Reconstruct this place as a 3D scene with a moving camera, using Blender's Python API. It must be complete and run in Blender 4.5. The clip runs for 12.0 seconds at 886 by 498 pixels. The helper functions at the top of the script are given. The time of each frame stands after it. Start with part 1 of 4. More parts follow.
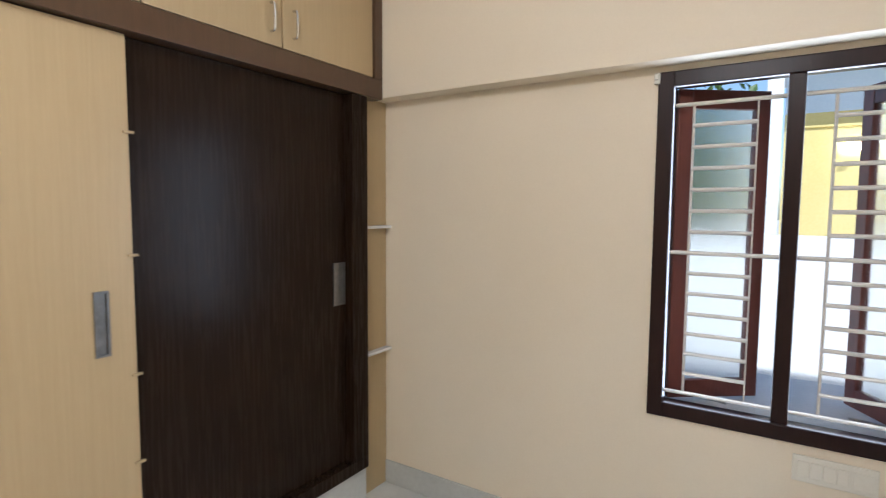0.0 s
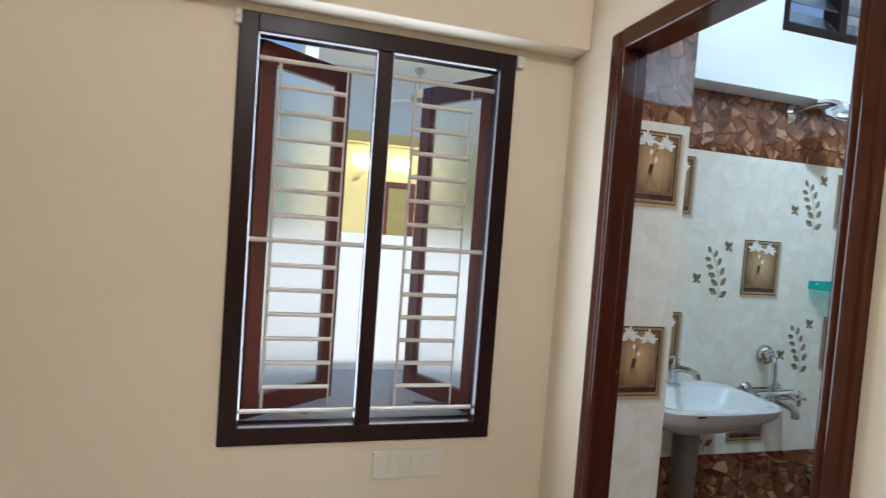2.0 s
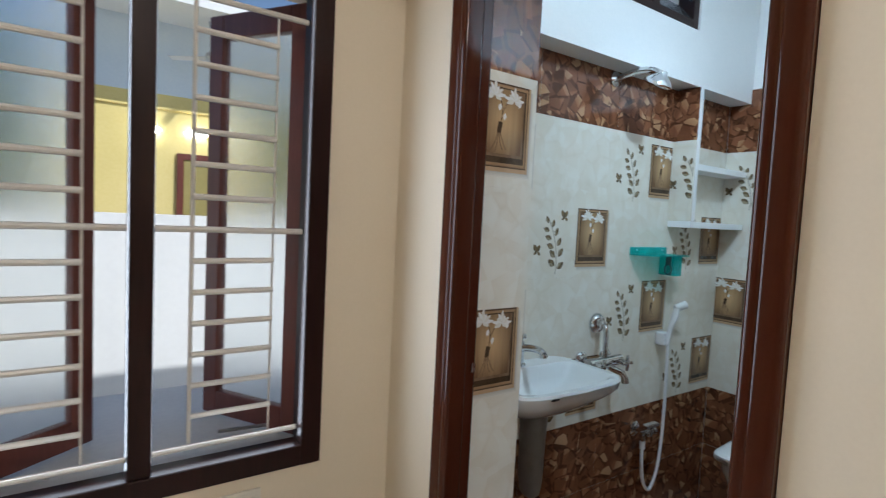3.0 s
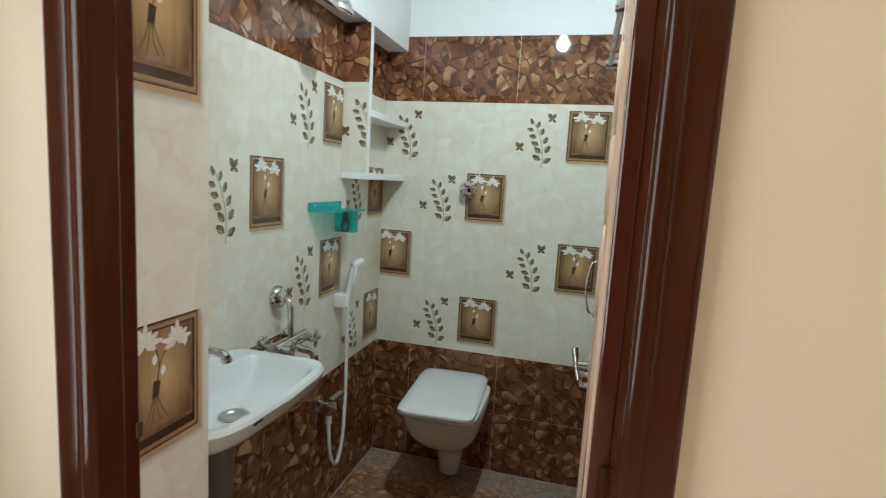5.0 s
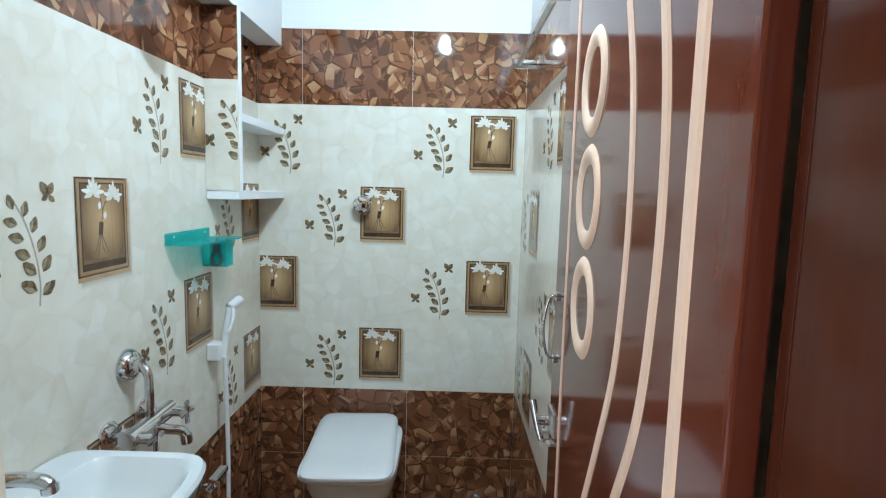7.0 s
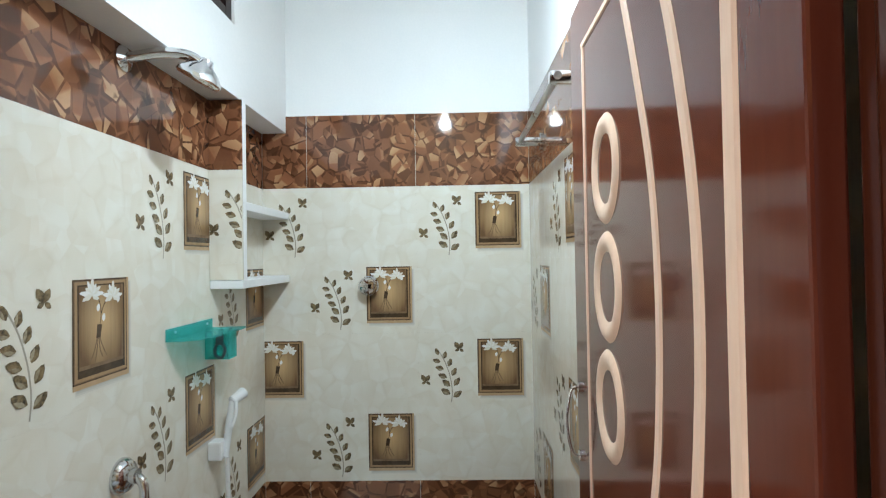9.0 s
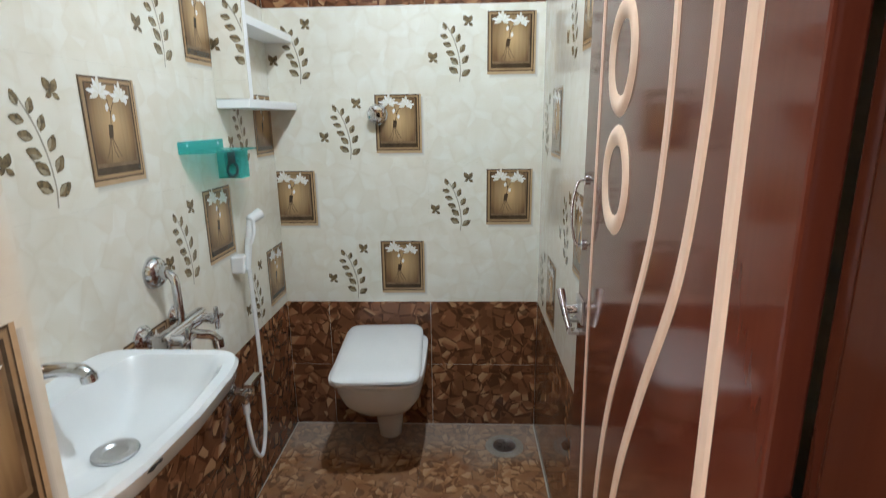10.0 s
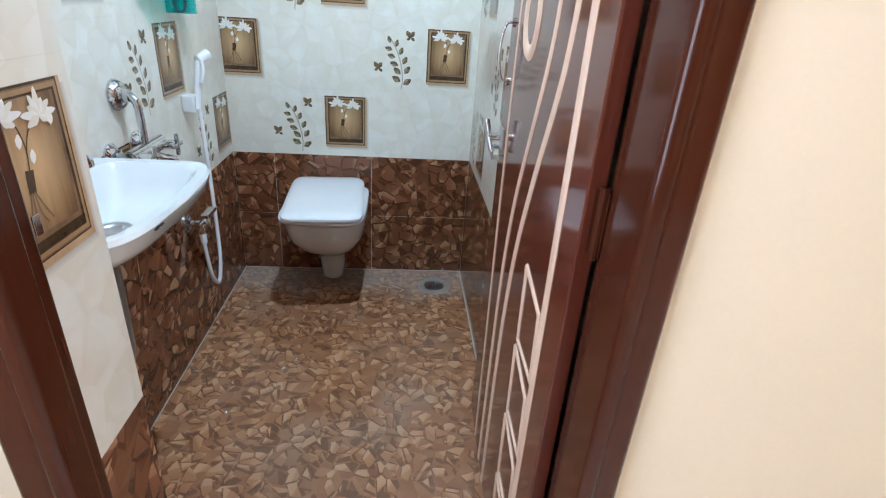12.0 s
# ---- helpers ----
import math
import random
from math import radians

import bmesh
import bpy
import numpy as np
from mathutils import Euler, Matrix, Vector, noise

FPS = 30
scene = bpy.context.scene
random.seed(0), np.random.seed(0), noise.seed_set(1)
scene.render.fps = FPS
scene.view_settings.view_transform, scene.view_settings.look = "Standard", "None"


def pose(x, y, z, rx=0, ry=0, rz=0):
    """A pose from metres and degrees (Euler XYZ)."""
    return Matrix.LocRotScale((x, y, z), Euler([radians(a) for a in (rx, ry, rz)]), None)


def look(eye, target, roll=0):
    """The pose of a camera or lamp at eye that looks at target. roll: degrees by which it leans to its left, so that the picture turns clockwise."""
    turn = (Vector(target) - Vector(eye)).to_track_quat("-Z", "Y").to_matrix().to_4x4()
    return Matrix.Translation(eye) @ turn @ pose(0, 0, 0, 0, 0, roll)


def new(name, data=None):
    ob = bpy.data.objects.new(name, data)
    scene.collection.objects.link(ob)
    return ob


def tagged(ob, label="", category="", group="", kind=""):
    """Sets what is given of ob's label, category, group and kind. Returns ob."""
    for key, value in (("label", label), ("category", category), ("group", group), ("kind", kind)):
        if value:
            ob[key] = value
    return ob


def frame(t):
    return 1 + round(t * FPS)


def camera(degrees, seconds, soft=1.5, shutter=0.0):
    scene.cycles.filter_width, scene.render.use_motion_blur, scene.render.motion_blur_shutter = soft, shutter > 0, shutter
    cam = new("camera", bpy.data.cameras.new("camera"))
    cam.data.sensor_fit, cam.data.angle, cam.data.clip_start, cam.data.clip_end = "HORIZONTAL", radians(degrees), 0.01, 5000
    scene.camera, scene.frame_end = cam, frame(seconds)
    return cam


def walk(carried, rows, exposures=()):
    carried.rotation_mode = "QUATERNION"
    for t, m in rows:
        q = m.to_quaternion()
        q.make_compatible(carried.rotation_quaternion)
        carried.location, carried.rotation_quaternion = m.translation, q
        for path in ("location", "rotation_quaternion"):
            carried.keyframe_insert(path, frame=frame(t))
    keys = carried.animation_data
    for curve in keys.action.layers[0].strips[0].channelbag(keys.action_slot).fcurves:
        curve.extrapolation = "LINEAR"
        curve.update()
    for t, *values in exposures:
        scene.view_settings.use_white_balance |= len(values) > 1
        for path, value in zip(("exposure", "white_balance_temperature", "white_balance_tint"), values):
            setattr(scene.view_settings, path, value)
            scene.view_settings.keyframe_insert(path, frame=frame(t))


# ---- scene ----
cam = camera(80.2, 12.0, soft=1.15, shutter=0.28)
PATH = [
    (0, (1.311, 4.201, 1.513), (0.227, 5.875, 1.36), 0.4),
    (0.5, (1.235, 4.295, 1.453), (0.428, 6.122, 1.358), 1.7),
    (1, (1.176, 4.419, 1.439), (0.798, 6.382, 1.367), 2.5),
    (1.5, (1.091, 4.523, 1.435), (1.217, 6.519, 1.375), 3.4),
    (2, (1.095, 4.641, 1.435), (1.631, 6.566, 1.35), 4.2),
    (2.5, (1.129, 4.791, 1.406), (1.98, 6.6, 1.331), 3.7),
    (2.7, (1.157, 4.864, 1.417), (2.133, 6.607, 1.323), 3.2),
    (4.3, (1.359, 5.259, 1.420), (3.106, 6.215, 1.226), 3.5),
    (4.5, (1.374, 5.287, 1.421), (3.185, 6.113, 1.224), 3.3),
    (5, (1.426, 5.370, 1.431), (3.345, 5.872, 1.173), 3.4),
    (5.5, (1.503, 5.441, 1.434), (3.461, 5.739, 1.155), 3.6),
    (6, (1.604, 5.487, 1.442), (3.579, 5.649, 1.166), 1.7),
    (6.5, (1.664, 5.522, 1.451), (3.643, 5.602, 1.179), 1.7),
    (7, (1.7, 5.546, 1.461), (3.688, 5.567, 1.243), 1.5),
    (7.5, (1.717, 5.551, 1.504), (3.717, 5.553, 1.5), 0.4),
    (7.7, (1.718, 5.557, 1.527), (3.715, 5.553, 1.633), -0.4),
    (9.3, (1.752, 5.556, 1.488), (3.75, 5.64, 1.456), -1.5),
    (9.5, (1.754, 5.564, 1.458), (3.746, 5.644, 1.298), -1.3),
    (10, (1.725, 5.556, 1.373), (3.665, 5.642, 0.894), -0.8),
    (10.5, (1.681, 5.552, 1.332), (3.57, 5.633, 0.678), 0.4),
    (11, (1.621, 5.552, 1.312), (3.476, 5.584, 0.565), 1.3),
    (11.5, (1.543, 5.568, 1.302), (3.362, 5.501, 0.475), 2.6),
    (12, (1.457, 5.571, 1.296), (3.255, 5.403, 0.436), 3.8),
]
EXPOSURES = [(0.0, 0.03, 5450, 11), (1.5, -0.12, 5700, 10), (2.0, -0.28, 5750, 10), (2.7, -0.45, 5650, 10), (4.3, -0.66, 7500, 11), (4.5, -0.53, 7500, 11), (5.0, -0.30, 6950, 10), (5.5, -0.10, 6600, 10), (6.5, 0.12, 6100, 10), (7.7, 0.16, 6100, 10),
             (9.5, -0.13, 6900, 16), (10.5, 0.52, 6850, 18), (11.2, 0.66, 6450, 17), (12.0, 0.58, 5800, 15)]
walk(cam, [(t, look(eye, target, roll)) for t, eye, target, roll in PATH], EXPOSURES)

# ---- light ----
world = bpy.data.worlds.new("sky")
scene.world = world
world.use_nodes = True
_n = world.node_tree.nodes
_sky = _n.new("ShaderNodeTexSky")
_sky.sky_type = 'NISHITA'
_sky.sun_disc = False
_sky.sun_elevation, _sky.sun_rotation = radians(45), radians(145)
world.node_tree.links.new(_sky.outputs[0], _n["Background"].inputs[0])
_n["Background"].inputs[1].default_value = 0.15
sun = new("sun", bpy.data.lights.new("sun", 'SUN'))
sun.data.energy, sun.data.angle, sun.data.color = 5.0, radians(0.5), (1.0, 0.96, 0.88)
sun.matrix_world = look((0, 0, 0), (-0.40, 0.58, -0.70))

BULB_AT = (2.68, 5.60, 2.362)
bulb = new("bath_lamp_light", bpy.data.lights.new("bath_lamp_light", 'POINT'))
bulb.data.energy, bulb.data.color, bulb.data.shadow_soft_size = 13.0, (0.66, 0.87, 1.0), 0.03
bulb.location = BULB_AT
# added spot at the bulb: more light forward, on the far wall and floor
bulb_down = new("bath_lamp_added_spot", bpy.data.lights.new("bath_lamp_added_spot", 'SPOT'))
bulb_down.data.energy, bulb_down.data.color, bulb_down.data.shadow_soft_size = 56.0, (0.66, 0.87, 1.0), 0.03
bulb_down.data.spot_size, bulb_down.data.spot_blend = math.radians(165), 1.0
bulb_down.matrix_world = look(BULB_AT, (BULB_AT[0] + 0.70, BULB_AT[1] - 0.20, BULB_AT[2] - 1.15))
ROOM_BULB = (1.0, 3.62, 2.70)
room_light = new("bedroom_lamp_light", bpy.data.lights.new("bedroom_lamp_light", 'POINT'))
room_light.data.energy, room_light.data.color, room_light.data.shadow_soft_size = 71.0, (1.0, 0.925, 0.82), 0.06
room_light.location = ROOM_BULB
sky_window = new("window_daylight", bpy.data.lights.new("window_daylight", 'AREA'))
sky_window.data.shape, sky_window.data.size, sky_window.data.size_y = 'RECTANGLE', 0.74, 1.16
sky_window.data.energy, sky_window.data.color = 18.0, (0.86, 0.93, 1.0)
sky_window.matrix_world = look((1.325, 6.312, 1.38), (1.325, 5.0, 1.36))


# ---- materials ----
def nodes_of(name):
    m = bpy.data.materials.new(name)
    m.use_nodes = True
    t = m.node_tree
    return m, t.nodes, t.links, t.nodes["Principled BSDF"]


def mix_rgb(n, l, fac, a, b, how='MIX'):
    k = n.new("ShaderNodeMix")
    k.data_type, k.blend_type = 'RGBA', how
    for sock, v in ((k.inputs[0], fac), (k.inputs[6], a), (k.inputs[7], b)):
        if hasattr(v, "node"):
            l.new(v, sock)
        elif isinstance(v, (int, float)):
            sock.default_value = v
        else:
            sock.default_value = (*v, 1)
    return k.outputs[2]


def maths(n, l, op, a, b=0.0, clamp=False):
    k = n.new("ShaderNodeMath")
    k.operation, k.use_clamp = op, clamp
    for i, v in enumerate((a, b)):
        if hasattr(v, "node"):
            l.new(v, k.inputs[i])
        else:
            k.inputs[i].default_value = v
    return k.outputs[0]


def place(n, l, stretch=(1, 1, 1)):
    g = n.new("ShaderNodeNewGeometry")
    if tuple(stretch) == (1, 1, 1):
        return g.outputs["Position"]
    v = n.new("ShaderNodeVectorMath")
    v.operation = 'MULTIPLY'
    l.new(g.outputs["Position"], v.inputs[0])
    v.inputs[1].default_value = stretch
    return v.outputs[0]


def noise_at(n, l, at, scale, detail=4.0, rough=0.55):
    k = n.new("ShaderNodeTexNoise")
    l.new(at, k.inputs["Vector"])
    k.inputs["Scale"].default_value, k.inputs["Detail"].default_value, k.inputs["Roughness"].default_value = scale, detail, rough
    return k.outputs[0]


def span(n, l, v, a, b, lo=0.0, hi=1.0):
    k = n.new("ShaderNodeMapRange")
    l.new(v, k.inputs[0])
    for i, x in enumerate((a, b, lo, hi)):
        k.inputs[i + 1].default_value = x
    return k.outputs[0]


def bump_of(n, l, bsdf, height, strength, distance):
    k = n.new("ShaderNodeBump")
    k.inputs["Strength"].default_value, k.inputs["Distance"].default_value = strength, distance
    l.new(height, k.inputs["Height"])
    l.new(k.outputs[0], bsdf.inputs["Normal"])


def surface(name, a, b, rough=0.5, metal=0.0, big=2.0, fine=60.0, stretch=(1, 1, 1), bump=0.1, depth=0.001, coat=0.0, spread=0.12):
    """A plain surface: colours a and b mixed by large and fine noise, uneven gloss, slight relief."""
    m, n, l, s = nodes_of(name)
    at = place(n, l, stretch)
    f1, f2 = noise_at(n, l, at, big), noise_at(n, l, at, fine, 3.0)
    f = maths(n, l, 'ADD', maths(n, l, 'MULTIPLY', f1, 0.65), maths(n, l, 'MULTIPLY', f2, 0.35))
    l.new(mix_rgb(n, l, span(n, l, f, 0.35, 0.65), a, b), s.inputs["Base Color"])
    l.new(span(n, l, f1, 0.3, 0.7, max(0.02, rough - spread * rough), min(1, rough + spread * rough)), s.inputs["Roughness"])
    s.inputs["Metallic"].default_value = metal
    s.inputs["Coat Weight"].default_value = coat
    s.inputs["Coat Roughness"].default_value = 0.08
    if bump:
        bump_of(n, l, s, f2, bump, depth)
    return m


def scaled(n, l, at, stretch, shift=(0, 0, 0)):
    k = n.new("ShaderNodeVectorMath")
    k.operation = 'MULTIPLY_ADD'
    l.new(at, k.inputs[0])
    k.inputs[1].default_value, k.inputs[2].default_value = stretch, shift
    return k.outputs[0]


def cells(n, l, at):
    """Voronoi cells: colour, centre and distance to the cell's edge."""
    v, e = n.new("ShaderNodeTexVoronoi"), n.new("ShaderNodeTexVoronoi")
    e.feature = 'DISTANCE_TO_EDGE'
    for k in (v, e):
        k.inputs["Scale"].default_value = 1.0
        l.new(at, k.inputs["Vector"])
    return v.outputs["Color"], v.outputs["Position"], e.outputs["Distance"]


def dotted(n, l, a, b):
    k = n.new("ShaderNodeVectorMath")
    k.operation = 'DOT_PRODUCT'
    l.new(a, k.inputs[0])
    if hasattr(b, "node"):
        l.new(b, k.inputs[1])
    else:
        k.inputs[1].default_value = b
    return k.outputs["Value"]


def minus(n, l, a, b):
    k = n.new("ShaderNodeVectorMath")
    k.operation = 'SUBTRACT'
    l.new(a, k.inputs[0])
    if hasattr(b, "node"):
        l.new(b, k.inputs[1])
    else:
        k.inputs[1].default_value = b
    return k.outputs[0]


def shard_tile(name, scale, dark, mid, light, rough, bump=0.15, dust=0.0, fewer=0.0, soft=0.0):
    """A tile printed with tumbled angular stone shards: two layers of them over a brown ground, each shard with its own
    tone and slope and a printed dark line beside it."""
    m, n, l, s = nodes_of(name)
    at = place(n, l)
    fine = noise_at(n, l, at, 90.0)
    low = scaled(n, l, at, (scale * 0.75, scale * 0.75, scale * 0.75), (3.1, 7.7, 1.3))
    c0, p0, e0 = cells(n, l, low)
    slope0 = dotted(n, l, minus(n, l, low, p0), minus(n, l, c0, (0.5, 0.5, 0.5)))
    col = mix_rgb(n, l, span(n, l, maths(n, l, 'ADD', slope0, maths(n, l, 'MULTIPLY', fine, 0.25)), -0.25, 0.5), dark, mid)
    for k, (sc, take, shift) in enumerate((((1.25, 0.9, 1.0), 0.42, (0, 0, 0)), ((0.85, 1.35, 1.2), 0.62, (11.3, 4.9, 8.1)))):
        st = tuple(scale * x for x in sc)
        p = scaled(n, l, at, st, shift)
        take += fewer
        c, ctr, e = cells(n, l, p)
        off = scaled(n, l, at, st, (shift[0] + 0.09, shift[1] - 0.10, shift[2] + 0.13))
        cs, _, es = cells(n, l, off)
        one, two = n.new("ShaderNodeSeparateColor"), n.new("ShaderNodeSeparateColor")
        l.new(c, one.inputs[0])
        l.new(cs, two.inputs[0])
        inside = maths(n, l, 'MULTIPLY', span(n, l, e, 0.045 - soft * 0.5, 0.06 + soft), span(n, l, one.outputs[0], take, take + 0.01))
        # each shard is cut off along one random line
        turn = n.new("ShaderNodeCombineXYZ")
        for i, j in enumerate((2, 0, 1)):
            l.new(one.outputs[j], turn.inputs[i])
        cut = dotted(n, l, minus(n, l, p, ctr), minus(n, l, turn.outputs[0], (0.5, 0.5, 0.5)))
        inside = maths(n, l, 'MULTIPLY', inside, span(n, l, cut, -0.075, -0.065 + soft))
        shade = maths(n, l, 'MULTIPLY', span(n, l, es, 0.02, 0.08 + soft), span(n, l, two.outputs[0], take, take + 0.01))
        col = mix_rgb(n, l, maths(n, l, 'MULTIPLY', shade, 0.72 - 2.0 * soft), col, tuple(x * 0.55 for x in dark))
        d = minus(n, l, p, ctr)
        dirn = minus(n, l, c, (0.5, 0.5, 0.5))
        slope = dotted(n, l, d, dirn)
        tone = maths(n, l, 'ADD', maths(n, l, 'MULTIPLY', one.outputs[1], 0.40), maths(n, l, 'MULTIPLY', slope, 0.9))
        tone = maths(n, l, 'ADD', tone, span(n, l, slope, 0.02, 0.05, 0.0, 0.28))
        tone = maths(n, l, 'ADD', tone, maths(n, l, 'MULTIPLY', fine, 0.18))
        ramp = n.new("ShaderNodeValToRGB")
        l.new(tone, ramp.inputs[0])
        r = ramp.color_ramp
        r.elements[0].position, r.elements[0].color = 0.0, (*tuple(0.5 * (a + b) for a, b in zip(dark, mid)), 1)
        r.elements[1].position, r.elements[1].color = 0.95, (*light, 1)
        x = r.elements.new(0.42)
        x.color = (*tuple(1.15 * a for a in mid), 1)
        col = mix_rgb(n, l, inside, col, ramp.outputs[0])
    if dust:
        col = mix_rgb(n, l, span(n, l, noise_at(n, l, at, 3.5, 6.0, 0.7), 0.46, 0.72, 0.0, dust), col, (0.42, 0.38, 0.32))
        # cement haze left unwashed on the last row of tiles
        xyz = n.new("ShaderNodeSeparateXYZ")
        l.new(at, xyz.inputs[0])
        edge = maths(n, l, 'ADD', xyz.outputs[0], maths(n, l, 'MULTIPLY', noise_at(n, l, at, 7.0, 5.0, 0.7), 0.30))
        col = mix_rgb(n, l, span(n, l, edge, 3.74, 3.92, 0.0, 1.9 * dust), col, (0.44, 0.42, 0.38))
    l.new(col, s.inputs["Base Color"])
    l.new(span(n, l, noise_at(n, l, at, 5.0), 0.3, 0.7, rough * 0.7, rough * 1.4), s.inputs["Roughness"])
    bump_of(n, l, s, noise_at(n, l, at, 25.0), bump, 0.0008)
    return m


def crackle_tile(name, base, warm, rough):
    """A glossy cream tile printed with faint overlapping petals of stone."""
    m, n, l, s = nodes_of(name)
    at = place(n, l)
    cols = base
    for scale, amount in ((12.0, 0.46), (21.0, 0.30)):
        sc = n.new("ShaderNodeVectorMath")
        sc.operation = 'SCALE'
        sc.inputs["Scale"].default_value = scale
        l.new(at, sc.inputs[0])
        v = n.new("ShaderNodeTexVoronoi")
        v.inputs["Scale"].default_value = 1.0
        l.new(sc.outputs[0], v.inputs["Vector"])
        d = n.new("ShaderNodeVectorMath")
        d.operation = 'SUBTRACT'
        l.new(sc.outputs[0], d.inputs[0])
        l.new(v.outputs["Position"], d.inputs[1])
        c = n.new("ShaderNodeVectorMath")
        c.operation = 'SUBTRACT'
        l.new(v.outputs["Color"], c.inputs[0])
        c.inputs[1].default_value = (0.5, 0.5, 0.5)
        dot = n.new("ShaderNodeVectorMath")
        dot.operation = 'DOT_PRODUCT'
        l.new(d.outputs[0], dot.inputs[0])
        l.new(c.outputs[0], dot.inputs[1])
        f = span(n, l, dot.outputs["Value"], -0.16, 0.16, 0.0, amount)
        cols = mix_rgb(n, l, f, cols, warm)
    sc = n.new("ShaderNodeVectorMath")
    sc.operation = 'SCALE'
    sc.inputs["Scale"].default_value = 12.0
    l.new(at, sc.inputs[0])
    e = n.new("ShaderNodeTexVoronoi")
    e.feature = 'DISTANCE_TO_EDGE'
    e.inputs["Scale"].default_value = 1.0
    l.new(sc.outputs[0], e.inputs["Vector"])
    vein = maths(n, l, 'MULTIPLY', span(n, l, e.outputs["Distance"], 0.0, 0.11, 1.0, 0.0), span(n, l, noise_at(n, l, at, 9.0), 0.4, 0.62, 0.0, 0.38))
    cols = mix_rgb(n, l, vein, cols, tuple(x * 0.93 for x in warm))
    cols = mix_rgb(n, l, span(n, l, noise_at(n, l, at, 2.5), 0.4, 0.75, 0.0, 0.35), cols, warm)
    l.new(cols, s.inputs["Base Color"])
    s.inputs["Roughness"].default_value = rough
    bump_of(n, l, s, noise_at(n, l, at, 18.0), 0.12, 0.0006)
    return m


def wood_grain(name, a, b, rough, axis_stretch, coat=0.0, bump=0.12):
    return surface(name, a, b, rough, 0.0, 3.0, 24.0, axis_stretch, bump, 0.0006, coat)


def glass(name, tint, rough=0.0):
    m, n, l, s = nodes_of(name)
    s.inputs["Base Color"].default_value = (*tint, 1)
    s.inputs["Transmission Weight"].default_value = 1.0
    s.inputs["Roughness"].default_value = rough
    s.inputs["IOR"].default_value = 1.45
    return m


def lamp_glow(name, colour, strength):
    m, n, l, s = nodes_of(name)
    s.inputs["Base Color"].default_value = (0.9, 0.9, 0.9, 1)
    s.inputs["Emission Color"].default_value = (*colour, 1)
    s.inputs["Emission Strength"].default_value = strength
    return m


WALL = surface("cream_emulsion", (0.76, 0.66, 0.51), (0.80, 0.70, 0.55), 0.55, big=1.3, fine=140, bump=0.10, depth=0.0015)
CEIL = surface("white_emulsion", (0.80, 0.81, 0.81), (0.86, 0.86, 0.85), 0.6, big=1.5, fine=120, bump=0.08)
MARBLE = surface("pale_floor_tile", (0.55, 0.54, 0.50), (0.68, 0.67, 0.63), 0.12, big=2.2, fine=14, bump=0.03)
SKIRT = surface("grey_white_skirting", (0.50, 0.50, 0.47), (0.60, 0.60, 0.57), 0.25, big=4, fine=40, bump=0.05)
BROWN = shard_tile("brown_shard_tile", 16.5, (0.125, 0.045, 0.021), (0.24, 0.094, 0.044), (0.50, 0.285, 0.150), 0.04, 0.15, 0.0, -0.12)
BROWN_FLOOR = shard_tile("brown_shard_floor", 21.0, (0.275, 0.120, 0.056), (0.40, 0.190, 0.090), (0.575, 0.335, 0.185), 0.17, 0.3, 0.20, -0.02, 0.008)
CREAM = crackle_tile("cream_stone_tile", (0.79, 0.77, 0.695), (0.69, 0.62, 0.50), 0.06)
GROUT = surface("pale_grout", (0.38, 0.33, 0.27), (0.52, 0.48, 0.42), 0.8, big=12, fine=120, bump=0.3)
TILE_GROUT = surface("cream_tile_grout", (0.70, 0.66, 0.58), (0.76, 0.72, 0.64), 0.7, big=12, fine=120, bump=0.1)
PORCELAIN = surface("white_porcelain", (0.66, 0.68, 0.69), (0.69, 0.71, 0.71), 0.10, big=3, fine=30, bump=0, coat=0.4, spread=0.0)
CHROME = surface("chrome", (0.58, 0.58, 0.60), (0.68, 0.68, 0.69), 0.10, 1.0, big=20, fine=200, bump=0.02)
# grey ceramic, its colour darkened further for the shade under the basin
PED_GREY_SHADE = surface("grey_ceramic_with_shade", (0.20, 0.195, 0.18), (0.25, 0.245, 0.23), 0.3, big=5, fine=40, bump=0)
STEEL = surface("brushed_steel", (0.45, 0.45, 0.46), (0.60, 0.60, 0.60), 0.30, 1.0, big=20, fine=200, bump=0.04)
PULL_STEEL = surface("dull_recessed_steel", (0.20, 0.19, 0.18), (0.28, 0.27, 0.26), 0.38, 1.0, big=20, fine=60, bump=0.02)
WHITE_PLASTIC = surface("white_plastic", (0.74, 0.74, 0.74), (0.77, 0.77, 0.77), 0.22, big=6, fine=80, bump=0, spread=0.0)
SWITCH_PLASTIC = surface("ivory_switch_plastic", (0.72, 0.68, 0.58), (0.77, 0.73, 0.64), 0.35, big=6, fine=80, bump=0.02)
FRAME_RED = wood_grain("red_brown_door_paint", (0.048, 0.0115, 0.0054), (0.060, 0.0150, 0.0070), 0.11, (5, 5, 0.5), 0.0, 0.03)
LEAF_RED = wood_grain("dark_red_door_laminate", (0.092, 0.020, 0.011), (0.112, 0.026, 0.014), 0.10, (5, 5, 0.4), 0.10, 0.012)
FRAME_RED.node_tree.nodes["Principled BSDF"].inputs["Specular IOR Level"].default_value = 0.3
GROOVE = wood_grain("pale_wood_inlay", (0.66, 0.45, 0.32), (0.76, 0.55, 0.41), 0.4, (8, 8, 1))
WINDOW_WOOD = wood_grain("dark_mahogany_window", (0.016, 0.007, 0.006), (0.026, 0.010, 0.008), 0.32, (6, 6, 0.6), 0.0, 0.05)
WINDOW_WOOD.node_tree.nodes["Principled BSDF"].inputs["Specular IOR Level"].default_value = 0.2
